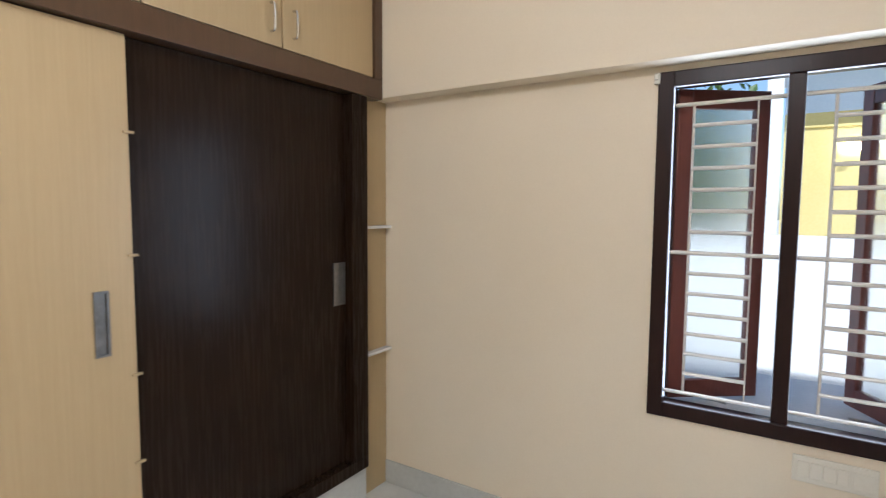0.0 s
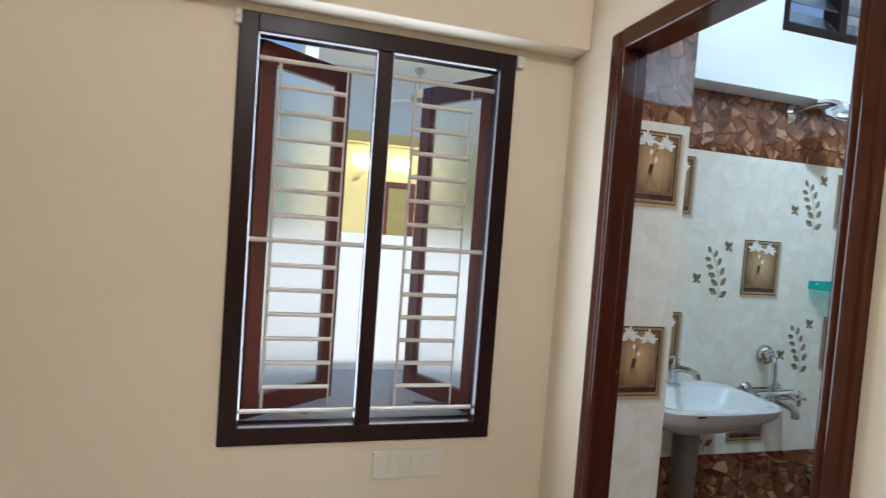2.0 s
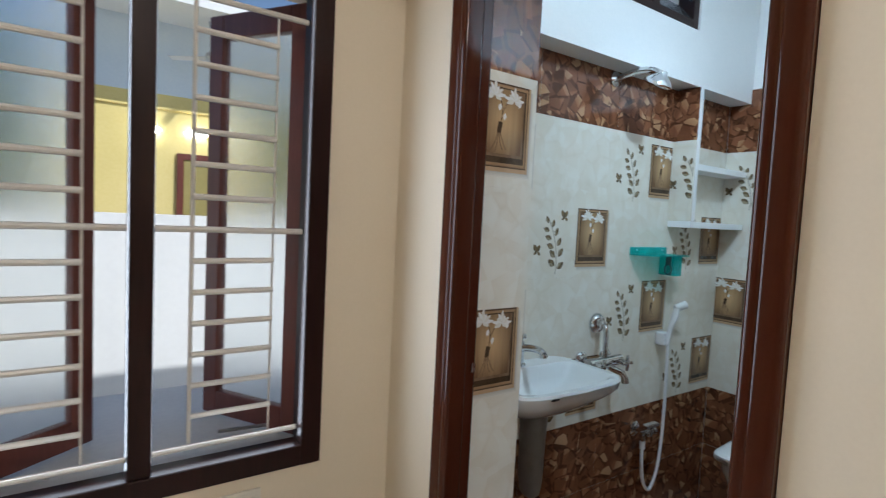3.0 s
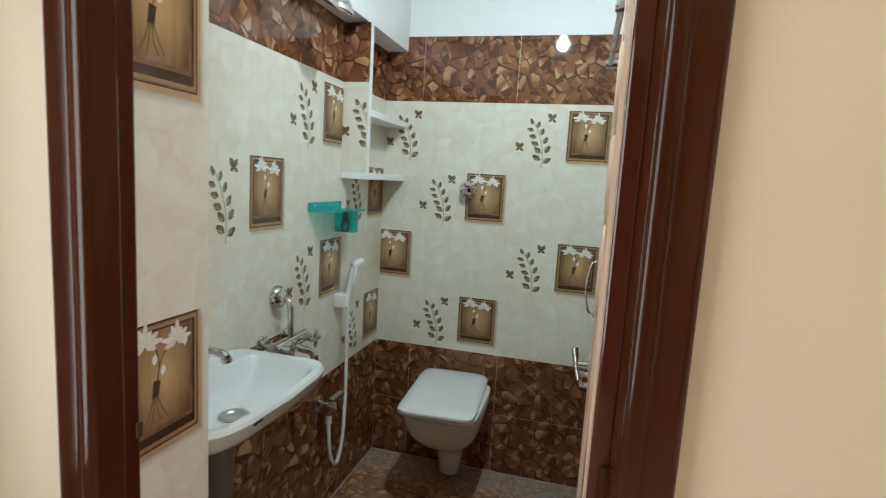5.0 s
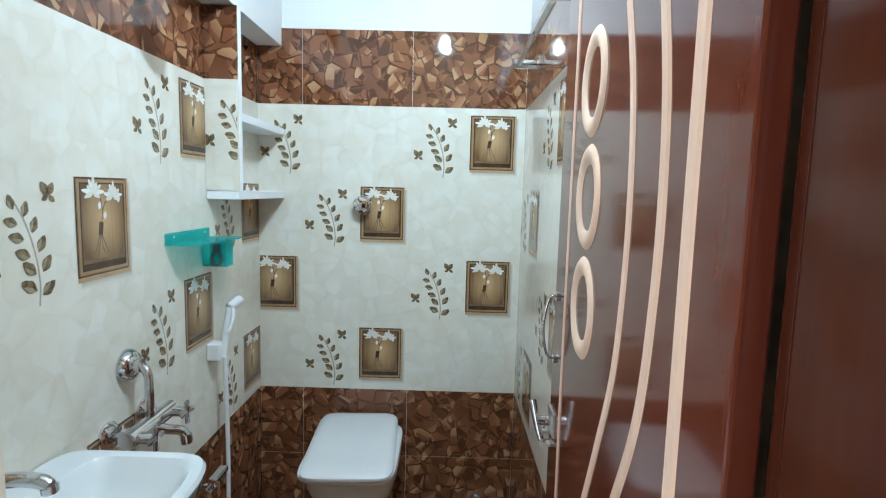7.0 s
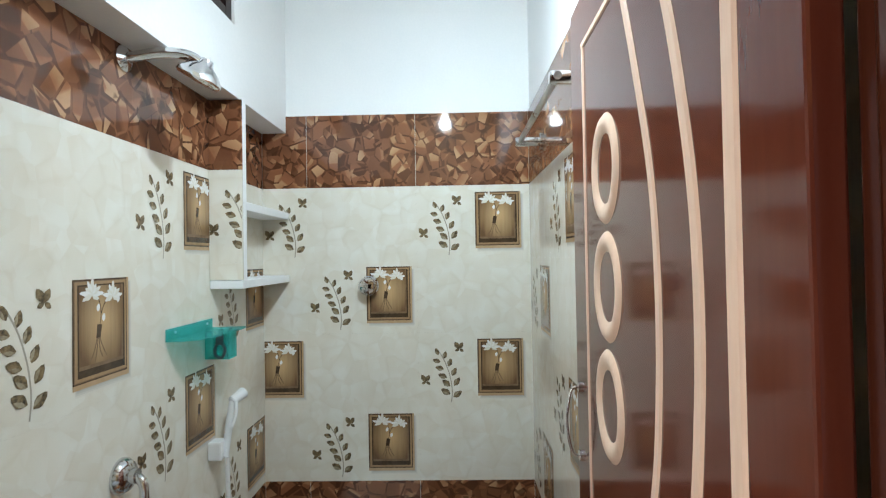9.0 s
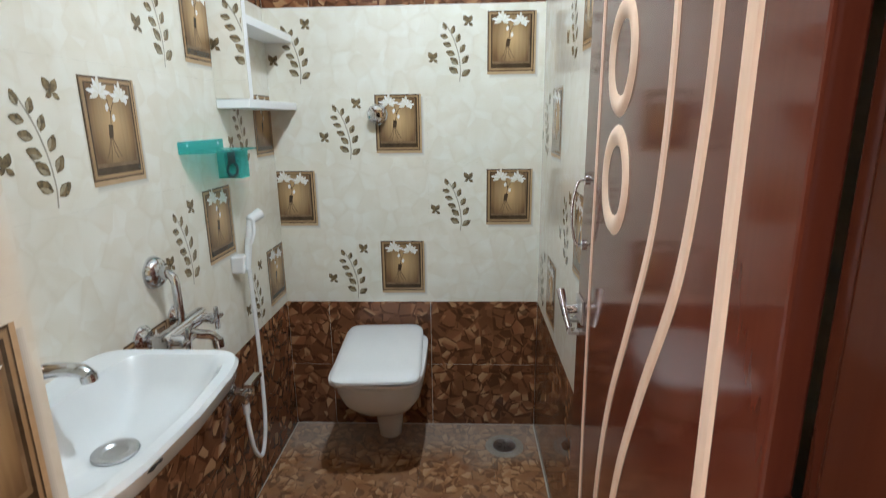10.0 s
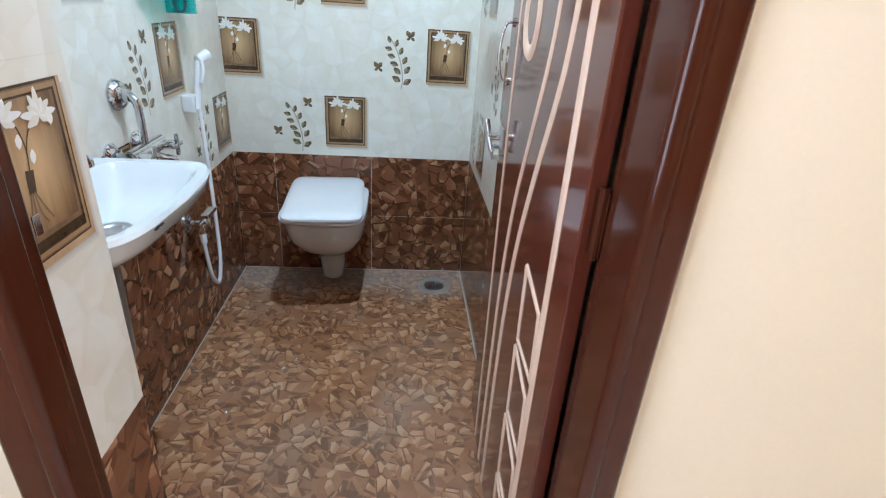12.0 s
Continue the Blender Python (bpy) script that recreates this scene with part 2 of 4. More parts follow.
SASH_WOOD = wood_grain("red_mahogany_sash", (0.13, 0.036, 0.026), (0.18, 0.055, 0.040), 0.35, (6, 6, 0.6), 0.2)
GRILLE = surface("cream_grille_enamel", (0.72, 0.68, 0.62), (0.78, 0.75, 0.70), 0.35, big=8, fine=90, bump=0.04)
LAM_DARK = wood_grain("dark_walnut_laminate", (0.0145, 0.0078, 0.0042), (0.0195, 0.0105, 0.0058), 0.27, (30, 30, 1.2), bump=0.03)
LAM_DARK.node_tree.nodes["Principled BSDF"].inputs["Specular IOR Level"].default_value = 0.11
LAM_FRAME = wood_grain("walnut_trim_laminate", (0.066, 0.034, 0.015), (0.088, 0.046, 0.021), 0.35, (20, 20, 1.2))
LAM_CREAM = wood_grain("cream_oak_laminate", (0.425, 0.312, 0.165), (0.46, 0.342, 0.187), 0.38, (45, 45, 1.2), bump=0.05)


def tinted_plastic(name, tint, body, clear):
    """A thin translucent plastic: part clear and tinted, part milky and glossy."""
    m, n, l, s = nodes_of(name)
    s.inputs["Base Color"].default_value = (*body, 1)
    s.inputs["Roughness"].default_value = 0.08
    k, c = n.new("ShaderNodeMixShader"), n.new("ShaderNodeBsdfTransparent")
    c.inputs[0].default_value = (*tint, 1)
    l.new(span(n, l, noise_at(n, l, place(n, l), 30.0), 0.3, 0.7, clear - 0.05, clear + 0.05), k.inputs[0])
    l.new(s.outputs[0], k.inputs[1])
    l.new(c.outputs[0], k.inputs[2])
    l.new(k.outputs[0], n["Material Output"].inputs[0])
    return m


TEAL = tinted_plastic("teal_acrylic", (0.38, 0.90, 0.88), (0.10, 0.60, 0.59), 0.70)
HOOK_GREY = surface("dark_grey_plastic", (0.045, 0.055, 0.065), (0.07, 0.08, 0.09), 0.3, big=20, fine=90, bump=0)
PANE = glass("frosted_pane", (0.97, 1.0, 1.0), 0.26)
LOUVRE = glass("louvre_glass", (0.85, 0.92, 0.95), 0.25)
DARK_HOLE = surface("dark_void", (0.01, 0.01, 0.01), (0.02, 0.02, 0.02), 0.7, bump=0)
GLOW_COOL = lamp_glow("cool_bulb_glow", (0.9, 1.0, 0.97), 60.0)
GLOW_OUT = lamp_glow("porch_glow", (1.0, 1.0, 0.96), 16.0)
GLOW_WARM = lamp_glow("warm_panel_glow", (1.0, 0.84, 0.62), 8.0)
YELLOW_WALL = surface("yellow_house_paint", (0.72, 0.58, 0.20), (0.80, 0.66, 0.28), 0.7, big=0.8, fine=30, bump=0.1)
PALE_HOUSE = surface("pale_blue_house_paint", (0.62, 0.70, 0.76), (0.72, 0.78, 0.82), 0.7, big=0.8, fine=30, bump=0.1)
WHITE_WALL = surface("whitewash", (0.80, 0.80, 0.78), (0.86, 0.86, 0.84), 0.7, big=1.2, fine=25, bump=0.15)
CONCRETE = surface("sill_concrete", (0.60, 0.60, 0.60), (0.70, 0.70, 0.69), 0.6, big=4, fine=60, bump=0.2)
CONCRETE_DULL = surface("old_cement", (0.24, 0.20, 0.16), (0.36, 0.32, 0.27), 0.7, big=20, fine=90, bump=0.3)
OLIVE_DOOR = surface("olive_door_paint", (0.30, 0.25, 0.08), (0.38, 0.31, 0.11), 0.5, big=3, fine=40, bump=0.1)
LEAF_GREEN = surface("foliage", (0.05, 0.10, 0.02), (0.10, 0.16, 0.04), 0.6, big=6, fine=30, bump=0.1)
PAVE = surface("pale_yard", (0.50, 0.48, 0.44), (0.62, 0.60, 0.56), 0.8, big=1.0, fine=20, bump=0.2)

P_LIGHT = surface("print_pale_wood", (0.42, 0.27, 0.15), (0.54, 0.37, 0.22), 0.14, big=15, fine=90, stretch=(1, 1, 1), bump=0)
P_DARK = surface("print_dark_brown", (0.045, 0.026, 0.014), (0.09, 0.055, 0.030), 0.14, big=20, fine=90, bump=0)
P_MID = surface("print_umber", (0.16, 0.095, 0.05), (0.24, 0.15, 0.085), 0.14, big=20, fine=90, bump=0)
P_TAN = surface("print_tan", (0.30, 0.18, 0.09), (0.40, 0.25, 0.135), 0.14, big=9, fine=60, stretch=(1, 1, 0.3), bump=0)


def printed_tan(name, centre, edge):
    """The lit paper behind the vase: pale in its middle and umber towards the frame, as printed on the tile."""
    m, n, l, s = nodes_of(name)
    a = n.new("ShaderNodeAttribute")
    a.attribute_name = "print_uv"
    v = n.new("ShaderNodeVectorMath")
    v.operation = 'SUBTRACT'
    l.new(a.outputs["Vector"], v.inputs[0])
    v.inputs[1].default_value = (0.335, 0.175, 0)
    w = n.new("ShaderNodeVectorMath")
    w.operation = 'MULTIPLY'
    l.new(v.outputs[0], w.inputs[0])
    w.inputs[1].default_value = (13.0, 9.5, 0)
    k = n.new("ShaderNodeVectorMath")
    k.operation = 'LENGTH'
    l.new(w.outputs[0], k.inputs[0])
    grain = noise_at(n, l, place(n, l, (40, 40, 3)), 2.0)
    f = maths(n, l, 'ADD', k.outputs["Value"], maths(n, l, 'MULTIPLY', maths(n, l, 'SUBTRACT', grain, 0.5), 0.5))
    l.new(mix_rgb(n, l, span(n, l, f, 0.15, 1.1), centre, edge), s.inputs["Base Color"])
    s.inputs["Roughness"].default_value = 0.12
    return m


P_PAPER = printed_tan("print_lit_paper", (0.55, 0.355, 0.18), (0.155, 0.084, 0.041))
P_SHADE = surface("print_soft_grey", (0.40, 0.36, 0.29), (0.48, 0.43, 0.35), 0.14, big=20, fine=90, bump=0)
P_FADE = [surface("print_soft_edge", tuple(c * (1 - 0.11 * k) for c in (0.70, 0.66, 0.58)), tuple(c * (1 - 0.11 * k) for c in (0.74, 0.70, 0.62)), 0.14, big=20, fine=90, bump=0) for k in range(4)]
P_WHITE = surface("print_petal_white", (0.74, 0.72, 0.68), (0.82, 0.80, 0.77), 0.14, big=30, fine=90, bump=0)
P_LEAF = surface("print_leaf_brown", (0.055, 0.045, 0.030), (0.30, 0.21, 0.11), 0.14, big=70, fine=160, bump=0)
P_LEAF_LIT = surface("print_leaf_pale_side", (0.20, 0.16, 0.10), (0.42, 0.35, 0.24), 0.14, big=60, fine=160, bump=0)
P_STEM = surface("print_stem_grey", (0.34, 0.31, 0.25), (0.42, 0.38, 0.31), 0.14, big=30, fine=90, bump=0)


# ---- building tools ----
def part(name, bm, material, parent=None, label="", m=None, smooth=False):
    me = bpy.data.meshes.new(name)
    bm.to_mesh(me)
    bm.free()
    for k in (material if isinstance(material, (list, tuple)) else [material]):
        me.materials.append(k)
    if smooth:
        me.shade_smooth()
        me.set_sharp_from_angle(angle=radians(40))
    ob = new(name, me)
    if parent:
        ob.parent = parent
    if m is not None:
        ob.matrix_basis = m
    if label:
        ob["label"] = label
    return ob


def thing(name, label, category, at=(0, 0, 0), group="", kind="", rz=0.0):
    e = new(name)
    e.empty_display_size = 0.05
    e.matrix_basis = pose(*at, 0, 0, rz)
    return tagged(e, label, category, group, kind)


def box(x0, x1, y0, y1, z0, z1, bev=0.0, bm=None, seg=2, mi=0):
    own = bm is None
    b = bmesh.new()
    bmesh.ops.create_cube(b, size=1)
    for v in b.verts:
        v.co = Vector((x0 + (v.co.x + .5) * (x1 - x0), y0 + (v.co.y + .5) * (y1 - y0), z0 + (v.co.z + .5) * (z1 - z0)))
    if bev:
        bmesh.ops.bevel(b, geom=list(b.edges), offset=bev, segments=seg, profile=0.5, affect='EDGES')
    for f in b.faces:
        f.material_index = mi
    if own:
        return b
    return merge(bm, b)


def merge(bm, b, m=None):
    if m is not None:
        b.transform(m)
    me = bpy.data.meshes.new("tmp")
    b.to_mesh(me)
    b.free()
    bm.from_mesh(me)
    bpy.data.meshes.remove(me)
    return bm


def boxes(*rows, bev=0.0):
    bm = bmesh.new()
    for r in rows:
        box(*r, bev=bev, bm=bm)
    return bm


def rod(a, b, r, seg=12, bm=None, r2=None, bev=0.0):
    a, b = Vector(a), Vector(b)
    k = bmesh.new()
    bmesh.ops.create_cone(k, cap_ends=True, segments=seg, radius1=r, radius2=r if r2 is None else r2, depth=(b - a).length)
    if bev:
        bmesh.ops.bevel(k, geom=[e for e in k.edges if abs(e.verts[0].co.z - e.verts[1].co.z) < 1e-6], offset=bev, segments=2, affect='EDGES')
    q = Vector((0, 0, 1)).rotation_difference(b - a).to_matrix().to_4x4()
    k.transform(Matrix.Translation((a + b) / 2) @ q)
    return k if bm is None else merge(bm, k)


def ball(c, r, bm=None, scale=(1, 1, 1), seg=14):
    k = bmesh.new()
    bmesh.ops.create_uvsphere(k, u_segments=seg, v_segments=seg // 2 + 1, radius=r)
    k.transform(Matrix.Translation(c) @ Matrix.Diagonal((*scale, 1)))
    return k if bm is None else merge(bm, k)


def smooth_line(pts, steps=6):
    """A Catmull-Rom line through the points."""
    p = [Vector(q) for q in pts]
    p = [p[0] * 2 - p[1]] + p + [p[-1] * 2 - p[-2]]
    out = []
    for i in range(1, len(p) - 2):
        for k in range(steps):
            t = k / steps
            a, b, c, d = p[i - 1:i + 3]
            out.append(0.5 * ((2 * b) + (c - a) * t + (2 * a - 5 * b + 4 * c - d) * t * t + (3 * b - a - 3 * c + d) * t ** 3))
    return out + [p[-2]]


def tube(pts, r, seg=10, bm=None, smooth_steps=6):
    line = smooth_line(pts, smooth_steps) if smooth_steps else [Vector(q) for q in pts]
    k = bmesh.new()
    rings = []
    side = None
    for i, p in enumerate(line):
        d = (line[min(i + 1, len(line) - 1)] - line[max(i - 1, 0)]).normalized()
        if side is None:
            side = d.orthogonal().normalized()
        side = (side - d * side.dot(d)).normalized()
        up = d.cross(side)
        rr = r(i / (len(line) - 1)) if callable(r) else r
        rings.append([k.verts.new(p + rr * (math.cos(a) * side + math.sin(a) * up)) for a in (2 * math.pi * j / seg for j in range(seg))])
    for a, b in zip(rings, rings[1:]):
        for j in range(seg):
            k.faces.new((a[j], a[(j + 1) % seg], b[(j + 1) % seg], b[j]))
    k.faces.new(list(reversed(rings[0])))
    k.faces.new(rings[-1])
    return k if bm is None else merge(bm, k)


def lathe(profile, seg=24, bm=None, m=None):
    """A turned solid about z from (radius, height) pairs."""
    k = bmesh.new()
    rings = [[k.verts.new((max(r, 1e-4) * math.cos(2 * math.pi * j / seg), max(r, 1e-4) * math.sin(2 * math.pi * j / seg), z)) for j in range(seg)] for r, z in profile]
    for a, b in zip(rings, rings[1:]):
        for j in range(seg):
            k.faces.new((a[j], a[(j + 1) % seg], b[(j + 1) % seg], b[j]))
    k.faces.new(list(reversed(rings[0])))
    k.faces.new(rings[-1])
    bmesh.ops.recalc_face_normals(k, faces=list(k.faces))
    if m is not None:
        k.transform(m)
    return k if bm is None else merge(bm, k)


def loft(rings, cap=True):
    """A skin over rings with equal numbers of points."""
    k = bmesh.new()
    rr = [[k.verts.new(p) for p in ring] for ring in rings]
    c = len(rr[0])
    for a, b in zip(rr, rr[1:]):
        for j in range(c):
            k.faces.new((a[j], a[(j + 1) % c], b[(j + 1) % c], b[j]))
    if cap:
        k.faces.new(list(reversed(rr[0])))
        k.faces.new(rr[-1])
    bmesh.ops.recalc_face_normals(k, faces=list(k.faces))
    return k


def structure(name, bm, material, label, category, smooth=False):
    return tagged(part(name, bm, material, smooth=smooth), label, category, kind="structure")

# ---- structure ----
BF = 0.08            # bedroom floor
YW, YB = 6.29, 6.345  # bedroom window wall, bathroom basin wall
XB, YR = 3.90, 5.246  # bathroom far wall, bathroom side wall
TOP = 2.95
WX0, WX1, WZ0, WZ1 = 0.90, 1.756, 0.735, 2.014

structure("wall_north", boxes((-1.0, WX0, YW, 6.52, -0.1, TOP), (WX1, 1.97, YW, 6.52, -0.1, TOP), (WX0, WX1, YW, 6.52, -0.1, WZ0), (WX0, WX1, YW, 6.52, WZ1, TOP)),
          WALL, "cream painted bedroom wall round the window", "wall")
structure("beam", box(-0.99, 1.97, 6.19, YW - 0.001, 2.036, TOP, 0.004), WALL, "cream painted beam running above the window", "beam")
structure("wall_west", box(-1.15, -1.0, 1.35, 6.52, -0.1, TOP), WALL, "cream painted bedroom wall behind the wardrobe", "wall")
structure("wall_south", box(-1.0, 1.97, 1.35, 1.5, -0.1, TOP), WALL, "cream painted bedroom wall", "wall")
structure("wall_east", boxes((1.97, 2.0575, 1.35, 5.2555, -0.1, TOP), (2.0577, 2.09, 1.35, 5.243, -0.1, TOP), (1.97, 2.09, 5.2556, 6.043, 2.034, TOP), (1.97, 2.0, 6.0431, 6.29, -0.1, TOP)), WALL,
          "cream painted wall with the bathroom doorway", "wall")
structure("ceiling", box(-1.15, 2.09, 1.35, 6.52, TOP, TOP + 0.12), CEIL, "white painted bedroom ceiling", "ceiling")
structure("ceiling_bath", box(2.09, 4.05, 5.10, 6.52, TOP, TOP + 0.12), CEIL, "white painted bathroom ceiling", "ceiling")
VX0, VX1, VZ0, VZ1 = 2.79, 3.40, 2.26, 2.72
wall_pier = structure("wall_pier", boxes((2.0, 2.242, 6.043, 6.52, -0.1, TOP)), CEIL, "short wall pier beside the bathroom doorway", "wall")
wall_basin = structure("wall_basin", boxes((2.242, VX0, 6.353, 6.52, -0.1, TOP), (VX1, 4.05, 6.353, 6.52, -0.1, TOP), (VX0, VX1, 6.353, 6.52, -0.1, VZ0), (VX0, VX1, 6.353, 6.52, VZ1, TOP)),
                       CEIL, "tiled bathroom wall behind the basin", "wall")
wall_far = structure("wall_far", boxes((XB + 0.008, 4.05, 5.10, 6.353, -0.1, TOP)), CEIL, "tiled bathroom wall behind the toilet", "wall")
wall_side = structure("wall_side", boxes((2.09, XB + 0.008, 5.10, YR - 0.008, -0.1, TOP)), CEIL, "tiled bathroom wall beside the open door", "wall")
structure("beam_bath", boxes((2.242, VX0, 6.245, 6.352, 2.03, TOP), (VX1, XB + 0.007, 6.245, 6.352, 2.03, TOP), (VX0, VX1, 6.245, 6.352, 2.03, VZ0), (VX0, VX1, 6.245, 6.352, VZ1, TOP)),
          CEIL, "white painted beam above the basin wall", "beam")
floor_bath = structure("floor_bath", box(2.06, 4.05, 5.10, 6.353, -0.12, -0.003), GROUT, "wet-looking brown tiled bathroom floor", "floor")
structure("floor", box(-1.0, 2.06, 1.35, 6.29, -0.12, BF), MARBLE, "pale polished bedroom floor", "floor")
structure("baseboard", box(-0.385, 1.958, YW - 0.012, YW - 0.0005, BF, 0.20, 0.003), SKIRT, "pale grey tile skirting under the window", "baseboard")
structure("baseboard_east", box(1.958, 1.9695, 1.6, 5.256, BF, 0.20, 0.003), SKIRT, "pale grey tile skirting", "baseboard")

# doorway
door_frame = thing("door_frame", "glossy red-brown painted wooden door frame", "door frame", (1.95, 5.64, BF), kind="structure")


def local(ob, bm):
    """Brings a mesh made in the room's coordinates under ob."""
    bm.transform(ob.matrix_basis.inverted())
    return bm


def jamb(y0, y1, s):
    """A rebated jamb; s is the side (1 or -1) on which the opening lies."""
    a, b = (y0, y1) if s > 0 else (y1, y0)
    bm = bmesh.new()
    step = a + s * abs(y1 - y0) * 0.72
    box(1.952, 2.052 if s < 0 else 2.058, min(a, step), max(a, step), BF - 0.08, 2.034, 0.010, bm, 4)
    box(1.9515, 2.008 if s < 0 else 2.0578, min(step - s * 0.01, b), max(step - s * 0.01, b), BF - 0.08, 1.985, 0.010, bm, 4)
    # added lip behind the rebate, blocks lit tiles so the hinge gap stays dark
    if s > 0:
        box(2.0575, 2.0755, a, a + 0.0485, BF - 0.08, 1.985, 0.003, bm)
    return bm


for y0, y1, sd in ((5.975, 6.042, -1), (5.257, 5.3125, 1)):
    jb = part("jamb", local(door_frame, jamb(y0, y1, sd)), FRAME_RED, door_frame)
    jb.data.shade_smooth()
    jb.modifiers.new("even_normals", 'WEIGHTED_NORMAL')
part("head", local(door_frame, boxes((1.9525, 2.051, 5.30, 5.99, 1.975, 2.0335), bev=0.006)), FRAME_RED, door_frame)

# window
window_1 = thing("window_1", "open dark wooden casement window with a cream grille", "window", (1.328, YW, WZ0), kind="structure")
FW = 0.055
MX0, MX1 = 1.302, 1.352
part("window_frame", local(window_1, boxes((WX0, WX0 + FW, YW - 0.012, YW + 0.056, WZ0, WZ1), (WX1 - FW, WX1, YW - 0.012, YW + 0.056, WZ0, WZ1),
     (WX0 + FW - .002, WX1 - FW + .002, YW - 0.011, YW + 0.055, WZ0, WZ0 + FW), (WX0 + FW - .002, WX1 - FW + .002, YW - 0.011, YW + 0.055, WZ1 - FW, WZ1), bev=0.004)), WINDOW_WOOD, window_1)
part("mullion", local(window_1, box(MX0, MX1, YW - 0.008, YW + 0.05, WZ0 + FW, WZ1 - FW, 0.004)), WINDOW_WOOD, window_1)
part("window_sill", local(window_1, box(WX0 - 0.2, WX1 + 0.2, YW + 0.057, 7.0, WZ0 - 0.06, WZ0 + 0.03, 0.006)), CONCRETE, window_1, "grey stone outer sill")
GY = YW + 0.034


def grille(x0, x1, a, b):
    """A pane's grille: three full bars, two uprights at a and b of the width, short bars between them."""
    g = part("grille", bmesh.new(), GRILLE, window_1)
    z0, z1 = WZ0 + FW, WZ1 - FW
    w = x1 - x0

    def bar(p, q, r=0.007):
        part("bar", local(window_1, rod(p, q, r, 8)), GRILLE, g, smooth=True)
    edges = [z0 + 0.036, z0 + 0.566, z1 - 0.062]
    for z in edges:
        bar((x0, GY, z), (x1, GY, z), 0.0075)
    for u, r in ((a, 0.005), (b, 0.003)):
        bar((x0 + u * w, GY + 0.008, edges[0]), (x0 + u * w, GY + 0.008, edges[2]), r)
    for lo, hi in zip(edges, edges[1:]):
        for k in range(1, 7):
            z = lo + (hi - lo) * k / 7
            bar((x0 + a * w, GY, z), (x0 + b * w, GY, z), 0.0072)
    return g


grille(WX0 + FW, MX0, 0.18, 0.76)
grille(MX1, WX1 - FW, 0.24, 0.79)


def sash(hx, deg, s):
    """A casement hinged at hx, opened outwards by deg; s: the way it runs from its hinge when shut."""
    w, z0, z1, t = 0.36, WZ0 + 0.05, WZ1 - 0.05, 0.032
    m = window_1.matrix_basis.inverted() @ pose(hx, YW + 0.066, 0, 0, 0, s * deg)
    a, b = sorted((0, s * w))
    fr = boxes((a, a + 0.055, 0, t, z0, z1), (b - 0.055, b, 0, t, z0, z1), (a + .054, b - .054, 0, t, z0, z0 + 0.07), (a + .054, b - .054, 0, t, z1 - 0.07, z1), bev=0.004)
    fr.transform(m)
    ob = part("sash", fr, SASH_WOOD, window_1, "red-brown sash standing open")
    gl = box(a + 0.05, b - 0.05, 0.012, 0.017, z0 + 0.065, z1 - 0.065)
    gl.transform(m)
    p = part("pane", gl, PANE, ob)
    p.visible_shadow = False
    st = rod((s * 0.10, 0.0, z0 + 0.01), (s * 0.16, -0.12, z0 + 0.02), 0.005, 8)
    st.transform(m)
    part("window_stay", st, STEEL, ob, smooth=True)


sash(WX0 + 0.062, 37, 1)
sash(WX1 - 0.045, 60, -1)

# ---- outside ----
structure("ground", box(-80, 80, -60, 140, -0.6, -0.5), PAVE, "pale paved yard outside the window", "ground")
structure("compound_wall", boxes((-8, 10, 8.8, 9.0, -0.5, 1.33)), WHITE_WALL, "sunlit white compound wall outside the window", "wall")
house = thing("house", "yellow painted neighbouring house with a covered porch and a door", "house", (2.0, 13.0, -0.5))
part("wall", local(house, boxes((1.25, 6.5, 13.0, 16, -0.5, 2.84))), YELLOW_WALL, house)
part("wall_band", local(house, boxes((1.25, 6.5, 13.002, 16, 2.8402, 3.78))), PALE_HOUSE, house, "pale blue band above the yellow wall")
part("wall_ledge", local(house, box(1.25, 6.5, 12.97, 13.0, 2.64, 2.67, 0.006)), YELLOW_WALL, house)
part("porch_ceiling", local(house, boxes((1.0, 6.6, 12.05, 16, 3.781, 3.93))), WHITE_WALL, house, "white porch ceiling slab")
for x in (1.05, 6.3):
    part("porch_column", local(house, box(x, x + 0.18, 12.1, 12.28, -0.5, 3.78, 0.01)), WHITE_WALL, house, "white porch column")
part("door", local(house, box(2.45, 2.80, 12.965, 13.0, -0.5, 2.0, 0.01)), OLIVE_DOOR, house, "olive painted door")
part("door_frame", local(house, boxes((2.37, 2.45, 12.95, 13.0, -0.5, 2.08), (2.80, 2.88, 12.95, 13.0, -0.5, 2.08), (2.45, 2.80, 12.95, 13.0, 2.0, 2.08))), SASH_WOOD, house, "red-brown door frame")
for x in (2.02, 2.60):
    part("porch_lamp", local(house, ball((x, 12.94, 2.36), 0.10, None, (1.5, 0.6, 0.6))), GLOW_OUT, house, "round white porch lamp", smooth=True)
fan = thing("ceiling_fan", "grey three-bladed fan hanging from the porch ceiling", "fan", (2.74, 12.55, 3.78))
part("canopy", lathe([(0.09, -0.0005), (0.075, -0.05), (0.025, -0.085)], 20), STEEL, fan, smooth=True)
part("downrod", rod((0, 0, -0.08), (0, 0, -0.38), 0.014, 10), STEEL, fan)
part("motor", lathe([(0.03, -0.36), (0.11, -0.40), (0.125, -0.45), (0.10, -0.49), (0.03, -0.505)], 24), STEEL, fan, smooth=True)
for k in range(3):
    a = 20 + 120 * k
    bl = box(0.10, 0.62, -0.06, 0.06, -0.004, 0.004, 0.003)
    bl.transform(pose(0, 0, -0.455, 0, 0, a) @ pose(0, 0, 0, 10))
    part("blade", bl, CONCRETE, fan)


